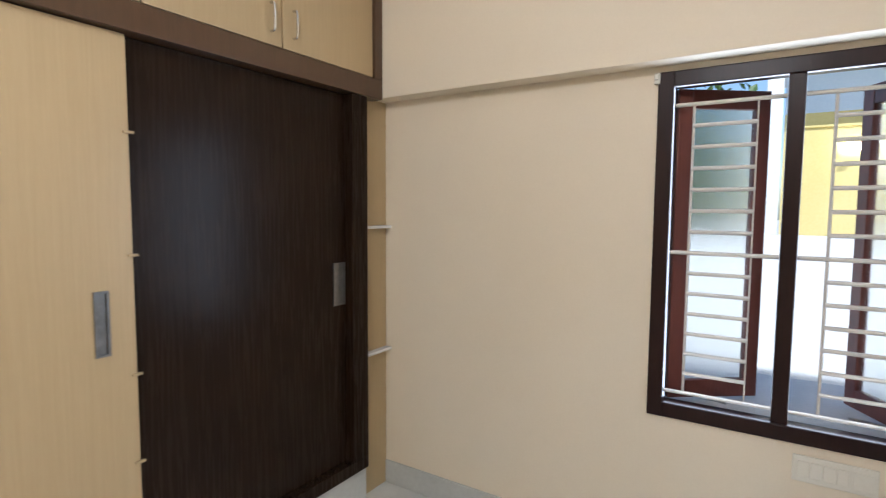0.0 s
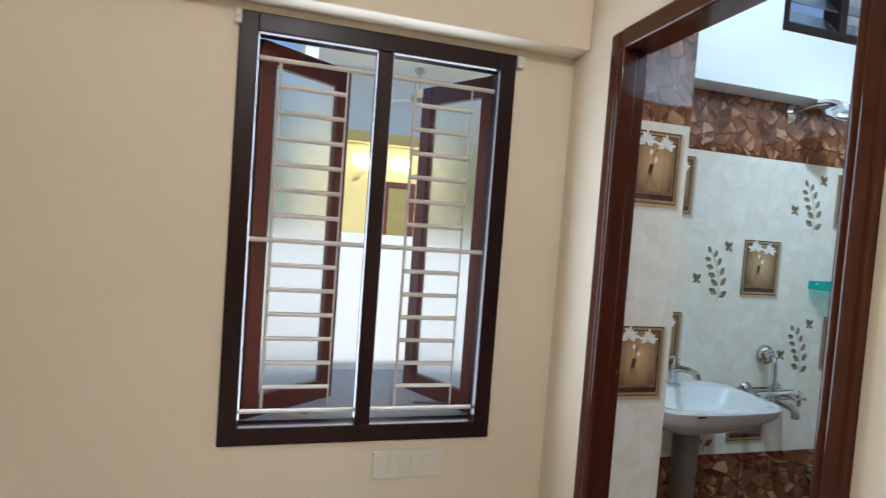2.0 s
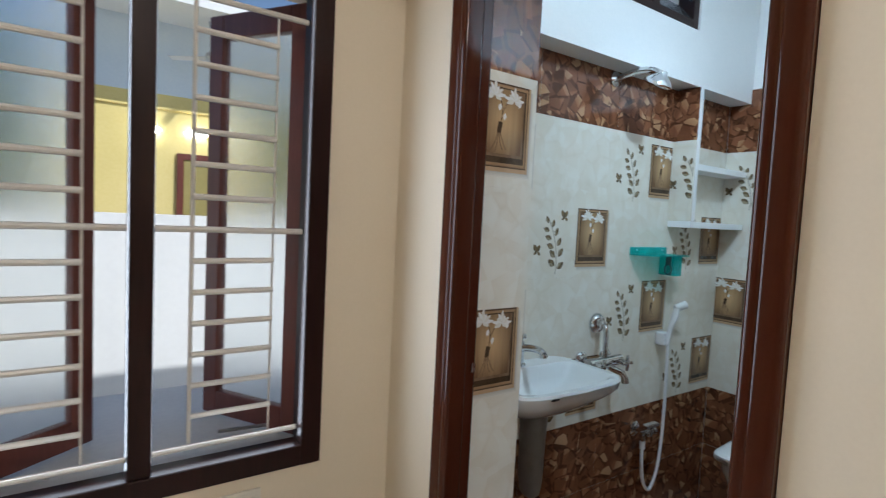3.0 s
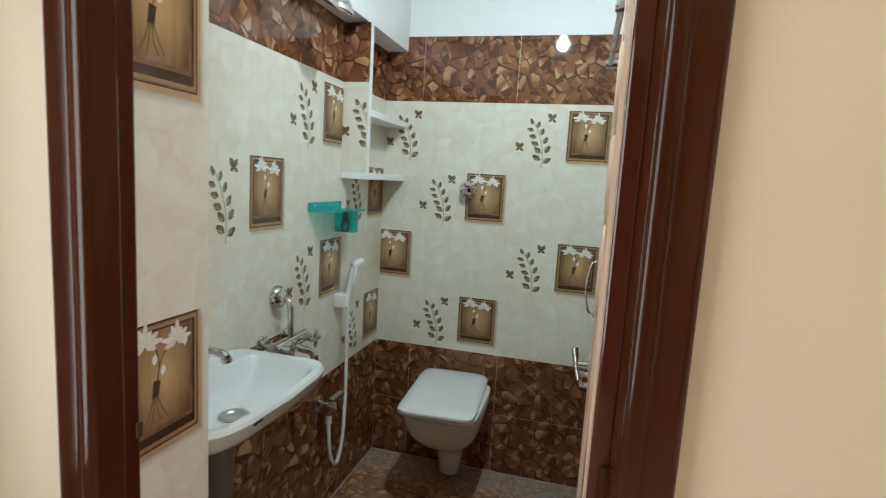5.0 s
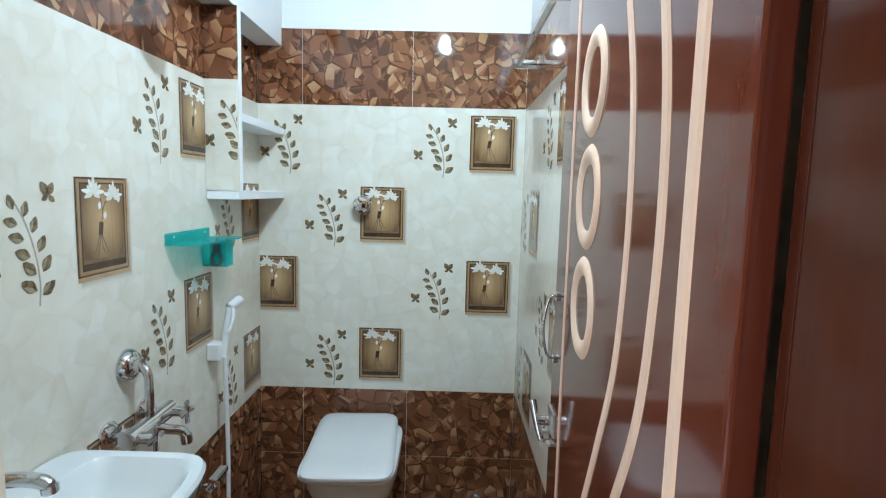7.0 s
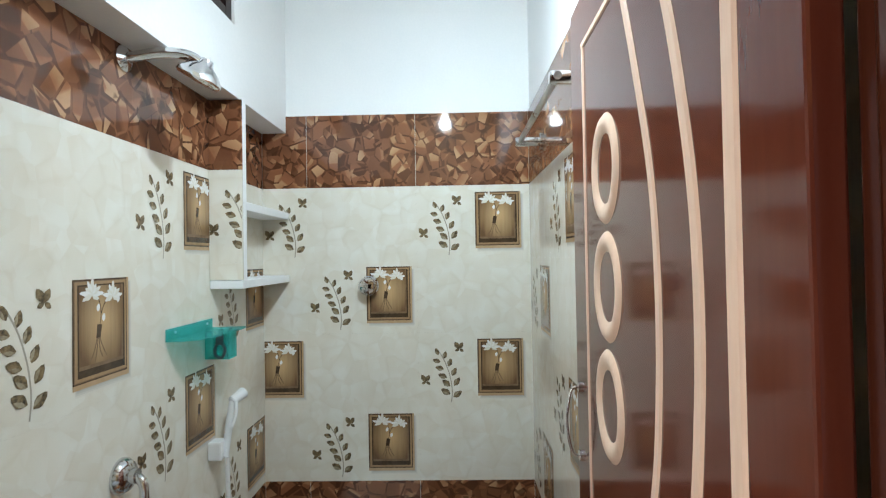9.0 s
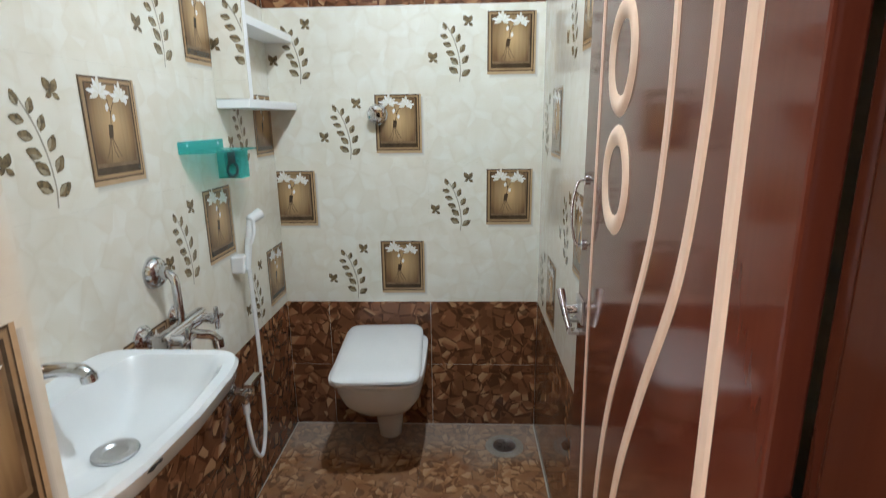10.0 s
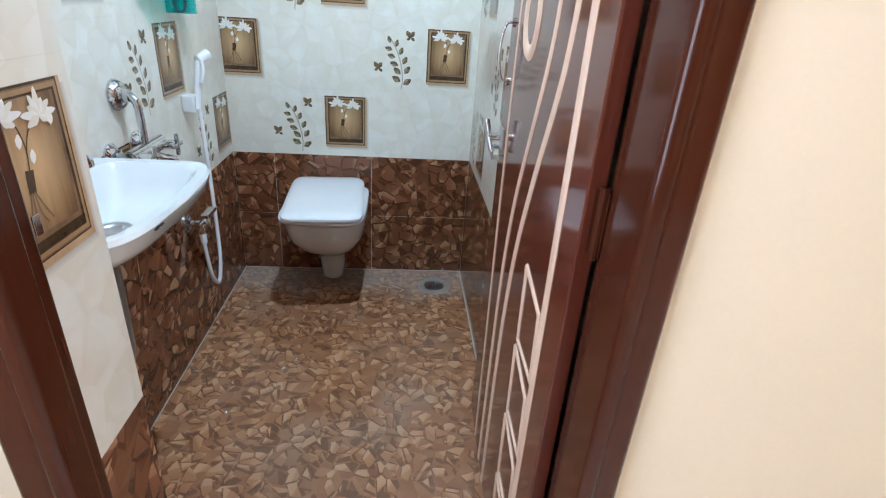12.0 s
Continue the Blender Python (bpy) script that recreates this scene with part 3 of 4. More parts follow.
def shrub(x, y, z0, z1, spread, count, seed):
    """A shrub: a tapered stem, limbs and many separate leaves."""
    r = random.Random(seed)
    t = thing("garden_shrub", "leafy green shrub beyond the white compound wall", "shrub", (x, y, z0))
    st = tube([(0, 0, 0), (0.05, 0.02, (z1 - z0) * 0.4), (0.0, 0.05, (z1 - z0) * 0.8)], lambda q: 0.05 * (1 - 0.8 * q), 8)
    for k in range(7):
        a = k * 0.9
        b0 = (z1 - z0) * (0.3 + 0.08 * k)
        tube([(0.03, 0.02, b0), (spread * 0.4 * math.cos(a), spread * 0.4 * math.sin(a), b0 + 0.2), (spread * 0.8 * math.cos(a), spread * 0.8 * math.sin(a), b0 + 0.35)], lambda q: 0.02 * (1 - 0.8 * q), 6, st)
    part("trunk", st, LAM_FRAME, t)
    bm = bmesh.new()
    for k in range(count):
        a, q = r.uniform(0, 6.28), r.random() ** 0.6
        p = Vector((spread * q * math.cos(a), spread * q * math.sin(a), (z1 - z0) * (0.35 + 0.65 * r.random()) + r.gauss(0, 0.06)))
        e = Euler((r.uniform(-1, 1), r.uniform(-1, 1), r.uniform(0, 6.28))).to_matrix()
        g = r.uniform(0.07, 0.14)
        bm.faces.new([bm.verts.new(p + e @ Vector(v) * g) for v in ((0, 0, 0), (0.5, 0.32, 0.08), (1, 0, 0), (0.5, -0.32, 0.08))])
    tagged(part("crown", bm, LEAF_GREEN, t), kind="stuff")


shrub(3.25, 10.4, -0.5, 2.35, 0.65, 2600, 3)
shrub(4.6, 10.9, -0.5, 2.3, 0.8, 2200, 5)
shrub(0.30, 10.3, -0.5, 2.7, 0.75, 3600, 7)
shrub(-0.9, 10.6, -0.5, 3.0, 0.9, 3000, 9)

# ---- wardrobe ----
WF = -0.335
wardrobe = thing("sliding_wardrobe", "built-in wardrobe with one cream and one dark walnut sliding door", "wardrobe", (-0.65, 4.7, BF))
part("plinth", local(wardrobe, box(-0.99, WF - 0.015, 2.9, 6.09, BF, 0.255, 0.003)), SKIRT, wardrobe, "pale stone plinth")
part("carcass", local(wardrobe, boxes((-0.99, -0.44, 2.9, 2.92, 0.255, 2.025), (-0.99, -0.40, 6.065, 6.09, 0.255, 2.025), (-0.99, -0.97, 2.92, 6.065, 0.255, 2.025), (-0.97, -0.44, 2.92, 6.065, 0.256, 0.275))), LAM_FRAME, wardrobe)
part("bottom_track", local(wardrobe, box(-0.44, WF, 2.9, 6.09, 0.256, 0.315, 0.002)), LAM_DARK, wardrobe)
part("end_stile", local(wardrobe, boxes((-0.40, WF + 0.001, 5.985, 6.088, 0.3155, 2.025), bev=0.002)), LAM_DARK, wardrobe)
part("top_rail", local(wardrobe, box(-0.44, WF + 0.012, 2.9, 6.185, 2.026, 2.115, 0.002)), LAM_FRAME, wardrobe, "walnut brown rail")


def sliding_door(y0, y1, x, mat, hy, label, hw=0.028):
    d = part("door", local(wardrobe, box(x - 0.022, x, y0, y1, 0.318, 2.022, 0.002)), mat, wardrobe, label)
    h = bmesh.new()
    for a, b, c, e, out in ((-hw, -hw + 0.008, 1.07, 1.265, 0.006), (hw - 0.008, hw, 1.07, 1.265, 0.006), (-hw + 0.008, hw - 0.008, 1.07, 1.077, 0.006),
                            (-hw + 0.008, hw - 0.008, 1.258, 1.265, 0.006), (-hw + 0.009, hw - 0.009, 1.077, 1.258, 0.0015)):
        box(x - 0.001, x + out, hy + a, hy + b, c, e, 0.0, h)
    part("handle", local(wardrobe, h), PULL_STEEL, d, "recessed steel pull")
    return d


sliding_door(4.95, 5.985, WF - 0.045, LAM_DARK, 5.940, "dark walnut sliding door", 0.037)
cream_door = sliding_door(3.9, 5.03, WF - 0.018, LAM_CREAM, 4.934, "cream oak sliding door", 0.021)
for z in (1.735, 1.365, 0.995, 0.715):
    part("edge_clip", local(wardrobe, box(WF - 0.0178, WF - 0.008, 5.012, 5.042, z - 0.004, z + 0.004, 0.001)), LAM_CREAM, cream_door)
loft_unit = thing("loft_cabinet", "cream oak loft cabinet with walnut edging above the wardrobe", "cabinet", (-0.65, 4.7, 2.116))
part("carcass", local(loft_unit, boxes((-0.99, WF - 0.02, 2.9, 6.185, 2.116, 2.94))), LAM_CREAM, loft_unit)
part("end_strip", local(loft_unit, box(WF - 0.019, WF + 0.011, 6.135, 6.186, 2.116, 2.94, 0.002)), LAM_FRAME, loft_unit)
for k in range(3):
    y1 = 6.128 - k * 0.53
    d = part("shutter", local(loft_unit, box(WF - 0.019, WF, y1 - 0.522, y1, 2.122, 2.93, 0.002)), LAM_CREAM, loft_unit)
    hy = y1 - 0.522 + 0.05 if k % 2 == 0 else y1 - 0.05
    hb = tube([(WF, hy, 2.17), (WF + 0.022, hy, 2.18), (WF + 0.022, hy, 2.265), (WF, hy, 2.275)], 0.005, 8)
    part("handle", local(loft_unit, hb), CHROME, d, smooth=True)
niche = thing("corner_shelf_unit", "narrow cream corner panel with two thin open shelves", "shelf", (-0.40, 6.19, BF))
part("panel", local(niche, box(-0.41, -0.388, 6.091, 6.289, BF, 2.034)), LAM_CREAM, niche)
for z in (0.80, 1.422):
    part("shelf", local(niche, box(-0.3885, -0.35, 6.0915, 6.2885, z - 0.008, z + 0.006, 0.002)), WHITE_PLASTIC, niche)

# switch plate under the window
switch = thing("switch_plate", "ivory modular switch plate on the cream wall", "switch", (1.485, YW, 0.655))
part("plate", local(switch, box(1.371, 1.60, YW - 0.010, YW - 0.0005, 0.61, 0.70, 0.003)), SWITCH_PLASTIC, switch)
for k in range(4):
    part("rocker", local(switch, box(1.385 + k * 0.036, 1.417 + k * 0.036, YW - 0.014, YW - 0.0098, 0.628, 0.682, 0.002)), SWITCH_PLASTIC, switch)
part("socket", local(switch, box(1.535, 1.588, YW - 0.013, YW - 0.0098, 0.626, 0.684, 0.002)), SWITCH_PLASTIC, switch)

# ---- bathroom door ----
leaf = thing("bathroom_door", "glossy dark red door standing open with pale inlaid curves and rings", "door", (2.078, 5.334, 0.0), rz=-1.2)
LEAF_W, LEAF_Z0, LEAF_Z1 = 0.711, 0.095, 1.975


def across(u):
    """Where an inlay drawn at u lies over the leaf's true width."""
    return 0.4735 + 1.157 * (u - 0.475)


panel = part("panel", box(0, LEAF_W, -0.025, 0, LEAF_Z0, LEAF_Z1, 0.003), LEAF_RED, leaf)


def ribbon(pts, w, y=0.0026, steps=8):
    """A flat raised inlay strip of width w along a line in the door's plane, bevelled to its edges."""
    line = smooth_line([(across(u), 0, z) for u, z in pts], steps) if steps else [Vector((across(u), 0, z)) for u, z in pts]
    rings = []
    for i, p in enumerate(line):
        d = (line[min(i + 1, len(line) - 1)] - line[max(i - 1, 0)]).normalized()
        s = Vector((d.z, 0, -d.x))
        rings.append([p + s * w / 2 + Vector((0, -0.0005, 0)), p + s * w * 0.32 + Vector((0, y, 0)), p - s * w * 0.32 + Vector((0, y, 0)), p - s * w / 2 + Vector((0, -0.0005, 0))])
    return loft(rings)


def inlay(pts, w, steps=8, name="inlay_strip"):
    return part(name, ribbon(pts, w, steps=steps), GROOVE, leaf, "pale wood inlay")


inlay([(0.147, LEAF_Z0), (0.147, LEAF_Z1)], 0.028, 0)
inlay([(0.588, 1.88), (0.588, 0.98), (0.573, 0.5), (0.563, LEAF_Z0)], 0.010, 6)
inlay([(0.593, 1.880), (0.293, 1.880)], 0.012, 0)
inlay([(0.393, 1.875), (0.350, 1.75), (0.306, 1.60), (0.292, 1.47), (0.296, 1.34), (0.316, 1.22), (0.370, 1.08), (0.433, 0.92), (0.468, 0.75), (0.480, 0.55), (0.486, LEAF_Z0)], 0.018)
inlay([(0.300, 1.875), (0.254, 1.76), (0.216, 1.60), (0.204, 1.48), (0.208, 1.35), (0.233, 1.20), (0.308, 1.02), (0.366, 0.86), (0.398, 0.70), (0.413, 0.5), (0.418, LEAF_Z0)], 0.023)
for zc in (1.637, 1.457, 1.277):
    rings = []
    for f, y in ((1.03, -0.0005), (0.955, 0.0045), (0.86, 0.0058), (0.75, 0.0045), (0.63, -0.0005)):
        rings.append([Vector((0.4735 + f * 0.071 * math.cos(a), y, zc + f * 0.083 * math.sin(a))) for a in (2 * math.pi * k / 36 for k in range(36))])
    part("inlay_ring", loft(rings, cap=False), GROOVE, leaf, "pale oval inlay ring", smooth=True)
for k in range(4):
    z = -0.182 * k
    inlay([(0.278, 0.850 + z), (0.170, 0.822 + z), (0.160, 0.690 + z), (0.270, 0.690 + z), (0.278, 0.850 + z)], 0.017, 0, "inlay_diamond")
# hinges, pull and latch
for z in (0.30, 1.045, 1.80):
    h = box(-0.0015, 0.02, -0.0255, -0.010, z - 0.045, z + 0.045, 0.001)
    box(-0.0195, -0.0005, -0.0243, -0.022, z - 0.045, z + 0.045, 0.0005, h)
    rod((-0.010, -0.019, z - 0.05), (-0.010, -0.019, z + 0.05), 0.0065, 10, h)
    part("hinge", h, FRAME_RED, leaf, "painted butt hinge")
pull = tube([(0.655, 0.0, 1.255), (0.655, 0.018, 1.248), (0.655, 0.027, 1.19), (0.655, 0.018, 1.132), (0.655, 0.0, 1.125)], 0.0027, 10)
rod((0.655, 0, 1.255), (0.655, 0.005, 1.255), 0.010, 14, pull)
rod((0.655, 0, 1.125), (0.655, 0.005, 1.125), 0.010, 14, pull)
pull.transform(Matrix.Translation((0.026, 0, 0)))
part("pull_handle", pull, CHROME, leaf, "bent chrome pull", smooth=True)
lat = box(0.625, 0.685, -0.0005, 0.004, 0.965, 1.015, 0.001)
lat.transform(Matrix.Translation((0.026, 0, 0)))
part("latch_plate", lat, STEEL, leaf, "chrome latch plate")
lt = rod((0.681, 0.002, 0.99), (0.681, 0.030, 0.99), 0.010, 14, bev=0.002)
tube([(0.668, 0.024, 0.955), (0.677, 0.030, 0.978), (0.684, 0.034, 0.998), (0.696, 0.040, 1.028)], lambda t: 0.0065 + 0.0025 * t, 10, lt)
part("latch_lever", lt, CHROME, leaf, "chrome lever", smooth=True)
kp = boxes((0.686, 0.7105, -0.0004, 0.022, 0.930, 0.936), (0.686, 0.7105, -0.0004, 0.022, 0.958, 0.964), (0.686, 0.7105, 0.0165, 0.0215, 0.9362, 0.9578))
part("latch_keep", kp, STEEL, leaf, "small steel bolt keep")

# ---- toilet ----
WY = 5.885
toilet = thing("toilet", "white wall-hung toilet with closed lid", "toilet", (3.9, WY, 0.0))


def d_ring(x0, x1, hw, z, n=40, back=None, sharp=3.2):
    """A rounded-front outline from the wall side x1 to the front x0."""
    out = []
    cx, hx = (x0 + x1) / 2, (x1 - x0) / 2
    for k in range(n):
        a = 2 * math.pi * k / n
        c, s = math.cos(a), math.sin(a)
        p = 2 / sharp
        out.append(Vector((cx + hx * math.copysign(abs(c) ** p, c), WY + hw * math.copysign(abs(s) ** p, s), z)))
    return out


body = loft([d_ring(3.715, 3.805, 0.040, 0.045, sharp=2.4), d_ring(3.705, 3.812, 0.050, 0.056, sharp=2.4), d_ring(3.695, 3.82, 0.056, 0.12, sharp=2.4), d_ring(3.665, 3.86, 0.064, 0.18, sharp=2.5),
             d_ring(3.60, 3.898, 0.095, 0.225, sharp=2.6), d_ring(3.50, 3.899, 0.135, 0.28, sharp=2.8), d_ring(3.43, 3.8992, 0.160, 0.345, sharp=3.0), d_ring(3.395, 3.8994, 0.170, 0.41, sharp=3.2),
             d_ring(3.385, 3.8994, 0.173, 0.452, sharp=3.4), d_ring(3.392, 3.896, 0.168, 0.459, sharp=3.4)])
part("bowl", local(toilet, body), PORCELAIN, toilet, smooth=True)
seat = loft([d_ring(3.382, 3.84, 0.168, 0.4605, sharp=6.0), d_ring(3.376, 3.845, 0.173, 0.465, sharp=6.0), d_ring(3.376, 3.845, 0.173, 0.474, sharp=6.0), d_ring(3.384, 3.84, 0.166, 0.478, sharp=6.0)])
part("seat", local(toilet, seat), WHITE_PLASTIC, toilet, smooth=True)
lid = loft([d_ring(3.372, 3.878, 0.157, 0.480, sharp=8.0), d_ring(3.364, 3.884, 0.163, 0.4845, sharp=8.0), d_ring(3.364, 3.884, 0.163, 0.494, sharp=8.0), d_ring(3.372, 3.878, 0.157, 0.501, sharp=8.0),
            d_ring(3.392, 3.86, 0.142, 0.5055, sharp=8.0), d_ring(3.43, 3.82, 0.112, 0.507, sharp=8.0)])
lid.transform(pose(3.60, WY + 0.004, 0, 0, 0, 3.2) @ pose(-3.60, -WY, 0))
part("lid", local(toilet, lid), WHITE_PLASTIC, toilet, smooth=True)
for s in (-0.075, 0.075):
    part("lid_hinge", local(toilet, rod((3.868, WY + s - 0.02, 0.468), (3.868, WY + s + 0.02, 0.468), 0.011, 14, bev=0.002)), WHITE_PLASTIC, toilet, smooth=True)

# ---- basin ----
BX, RZ = 2.503, 0.900
basin = thing("wash_basin", "white wall-mounted wash basin with a half pedestal", "basin", (BX, YB, RZ))


def basin_ring(k, z, yb, yf, hw, n=48):
    """An outline with square back corners and a bowed front; k insets nothing but names the level."""
    out = []
    for i in range(n):
        a = 2 * math.pi * i / n
        c, s = math.cos(a), math.sin(a)
        x = hw * math.copysign(abs(c) ** (2 / 7.0), c)
        t = (math.copysign(abs(s) ** (2 / 7.0), s) + 1) / 2
        bow = (1 - (x / hw) ** 2) * 0.022 if t < 0.5 else 0.0
        out.append(Vector((BX + x, yf + t * (yb - yf) - bow * (1 - 2 * t if t < 0.5 else 0), z)))
    return out


b = loft([basin_ring(0, RZ - 0.140, 6.33, 6.18, 0.075), basin_ring(1, RZ - 0.134, 6.335, 6.165, 0.10), basin_ring(2, RZ - 0.105, 6.340, 6.115, 0.165), basin_ring(3, RZ - 0.060, 6.3435, 6.055, 0.222),
          basin_ring(4, RZ - 0.035, 6.344, 6.032, 0.243), basin_ring(5, RZ - 0.008, 6.3445, 6.026, 0.248), basin_ring(6, RZ, 6.344, 6.031, 0.244), basin_ring(7, RZ, 6.27, 6.05, 0.222),
          basin_ring(8, RZ - 0.010, 6.262, 6.060, 0.212), basin_ring(9, RZ - 0.045, 6.25, 6.078, 0.188), basin_ring(10, RZ - 0.076, 6.228, 6.102, 0.140), basin_ring(11, RZ - 0.086, 6.19, 6.14, 0.05)])
part("bowl", local(basin, b), PORCELAIN, basin, smooth=True)
dr = lathe([(0.038, -0.002), (0.038, 0.002), (0.031, 0.005), (0.024, 0.003), (0.020, -0.001), (0.002, -0.0015)], 24)
part("waste", local(basin, (dr.transform(Matrix.Translation((BX + 0.005, 6.168, RZ - 0.0825))), dr)[1]), STEEL, basin, "steel waste fitting", smooth=True)
tap = rod((BX, 6.305, RZ - 0.002), (BX, 6.305, RZ + 0.088), 0.018, 16, bev=0.003)
rod((BX, 6.305, RZ - 0.001), (BX, 6.305, RZ + 0.008), 0.026, 18, tap, bev=0.002)
tube([(BX, 6.30, RZ + 0.062), (BX, 6.25, RZ + 0.074), (BX, 6.205, RZ + 0.075), (BX, 6.186, RZ + 0.066)], lambda t: 0.0135 - 0.002 * t, 12, tap)
rod((BX, 6.187, RZ + 0.068), (BX, 6.185, RZ + 0.054), 0.0135, 14, tap, bev=0.002)
rod((BX, 6.305, RZ + 0.088), (BX, 6.305, RZ + 0.100), 0.011, 14, tap)
part("tap", local(basin, tap), CHROME, basin, "chrome pillar tap", smooth=True)
part("tap_handle", local(basin, boxes((BX - 0.028, BX + 0.028, 6.298, 6.312, RZ + 0.099, RZ + 0.111), (BX - 0.007, BX + 0.007, 6.277, 6.333, RZ + 0.099, RZ + 0.111), bev=0.004)), CHROME, basin)
# half pedestal; the basin's shade on it is put into its colour
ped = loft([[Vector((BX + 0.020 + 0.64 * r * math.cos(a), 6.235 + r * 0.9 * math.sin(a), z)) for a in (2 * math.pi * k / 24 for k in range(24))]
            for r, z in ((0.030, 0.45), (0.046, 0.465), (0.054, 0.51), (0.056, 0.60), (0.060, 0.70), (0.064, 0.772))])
part("half_pedestal", local(basin, ped), PED_GREY_SHADE, basin, "grey half pedestal, darkened for the basin's shade", smooth=True)
for x, y, r in ((2.375, 6.006, 0.010), (2.39, 6.003, 0.006), (2.69, 6.024, 0.006), (2.72, 6.040, 0.005)):
    part("chip", local(basin, ball((x, y + 0.008, RZ - 0.014), r, None, (1.4, 0.5, 0.5), 8)), DARK_HOLE, basin, "dark chipped spot on the rim")

# ---- wall mixer, riser and bend ----
mixer = thing("wall_mixer", "chrome wall mixer with cross handles and a bent riser", "tap", (2.96, YB, 0.86))
for x in (2.885, 3.035):
    part("flange", local(mixer, lathe([(0.036, 0.0), (0.036, 0.005), (0.026, 0.016), (0.016, 0.020)], 20, None, pose(x, YB - 0.0005, 0.86, 90))), CHROME, mixer, smooth=True)
    part("inlet", local(mixer, rod((x, YB - 0.012, 0.86), (x, 6.285, 0.86), 0.011, 12)), CHROME, mixer, smooth=True)
    hd = rod((x, 6.285, 0.86), (x, 6.232, 0.86), 0.014, 14, bev=0.002)
    box(x - 0.032, x + 0.032, 6.224, 6.234, 0.854, 0.866, 0.003, hd)
    box(x - 0.006, x + 0.006, 6.2235, 6.2345, 0.828, 0.892, 0.003, hd)
    part("cross_handle", local(mixer, hd), CHROME, mixer, smooth=True)
part("mixer_body", local(mixer, rod((2.858, 6.285, 0.86), (3.062, 6.285, 0.86), 0.022, 18, bev=0.004)), CHROME, mixer, smooth=True)
sp = tube([(2.965, 6.28, 0.85), (2.990, 6.258, 0.832), (3.012, 6.236, 0.82), (3.020, 6.226, 0.80)], 0.013, 12)
rod((3.020, 6.227, 0.806), (3.021, 6.225, 0.782), 0.015, 14, sp)
part("spout", local(mixer, sp), CHROME, mixer, smooth=True)
part("riser", local(mixer, tube([(2.96, 6.285, 0.875), (2.96, 6.285, 0.96), (2.962, 6.290, 0.995), (2.966, 6.315, 1.008), (2.966, 6.343, 1.008)], 0.011, 12)), CHROME, mixer, smooth=True)
part("riser_flange", local(mixer, lathe([(0.042, 0.0), (0.042, 0.007), (0.033, 0.022), (0.018, 0.028), (0.017, 0.040)], 22, None, pose(2.966, YB - 0.0005, 1.008, 90))), CHROME, mixer, smooth=True)

# ---- hand spray, hose and valve ----
spray = thing("hand_spray", "white hand spray on a hose hanging in its wall hook", "hand shower", (3.41, YB, 0.9))
part("hook", local(spray, boxes((3.395, 3.445, 6.300, 6.3445, 0.875, 0.935), bev=0.006)), WHITE_PLASTIC, spray)
hs = tube([(3.420, 6.298, 0.885), (3.437, 6.296, 0.95), (3.456, 6.293, 1.01), (3.468, 6.290, 1.045)], lambda t: 0.011 + 0.003 * t, 12)
rod((3.458, 6.293, 1.046), (3.505, 6.270, 1.066), 0.016, 16, hs, 0.019, 0.003)
part("handle", local(spray, hs), WHITE_PLASTIC, spray, smooth=True)
part("trigger", local(spray, tube([(3.458, 6.278, 1.046), (3.438, 6.270, 1.012), (3.425, 6.278, 0.975)], 0.006, 8)), WHITE_PLASTIC, spray, smooth=True)
part("hose", local(spray, tube([(3.415, 6.29, 0.885), (3.42, 6.29, 0.78), (3.425, 6.29, 0.62), (3.412, 6.285, 0.44), (3.375, 6.275, 0.31), (3.318, 6.27, 0.240), (3.275, 6.275, 0.285), (3.262, 6.28, 0.38), (3.267, 6.285, 0.45)], 0.0072, 10)), WHITE_PLASTIC, spray, smooth=True)
part("hose_nut", local(spray, rod((3.266, 6.284, 0.43), (3.268, 6.286, 0.468), 0.012, 12, bev=0.002)), WHITE_PLASTIC, spray, smooth=True)
valve = thing("angle_valve", "chrome two-way angle valve low on the brown tiles", "valve", (3.285, YB, 0.50))
vb = rod((3.285, YB - 0.001, 0.50), (3.285, 6.265, 0.50), 0.012, 14)
rod((3.240, 6.285, 0.50), (3.330, 6.285, 0.50), 0.0145, 14, vb, bev=0.002)
rod((3.267, 6.285, 0.50), (3.267, 6.286, 0.466), 0.010, 12, vb)
part("body", local(valve, vb), CHROME, valve, smooth=True)
part("flange", local(valve, lathe([(0.035, 0), (0.035, 0.006), (0.018, 0.016)], 18, None, pose(3.285, YB - 0.0005, 0.50, 90))), CHROME, valve, smooth=True)
part("knob", local(valve, boxes((3.240, 3.327, 6.246, 6.276, 0.536, 0.552), (3.277, 3.293, 6.256, 6.272, 0.49, 0.5365), bev=0.004)), CHROME, valve)
part("end_knob", local(valve, rod((3.330, 6.285, 0.50), (3.350, 6.285, 0.50), 0.017, 14, bev=0.003)), CHROME, valve, smooth=True)

# ---- teal shelf ----
teal = thing("acrylic_shelf", "translucent teal plastic shelf with a brush holder", "shelf", (3.29, YB, 1.30))
pl = bmesh.new()
outline = [(3.16, YB - 0.001), (3.165, 6.30), (3.19, 6.265), (3.25, 6.243), (3.33, 6.238), (3.40, 6.235), (3.445, 6.238), (3.455, 6.25), (3.43, YB - 0.001)]
lo, hi = [pl.verts.new((x, y, 1.288)) for x, y in outline], [pl.verts.new((x, y, 1.293)) for x, y in outline]
pl.faces.new(list(reversed(lo)))
pl.faces.new(hi)
for i in range(len(lo)):
    j = (i + 1) % len(lo)
    pl.faces.new((lo[i], lo[j], hi[j], hi[i]))
bmesh.ops.recalc_face_normals(pl, faces=list(pl.faces))
part("plate", local(teal, pl), TEAL, teal)
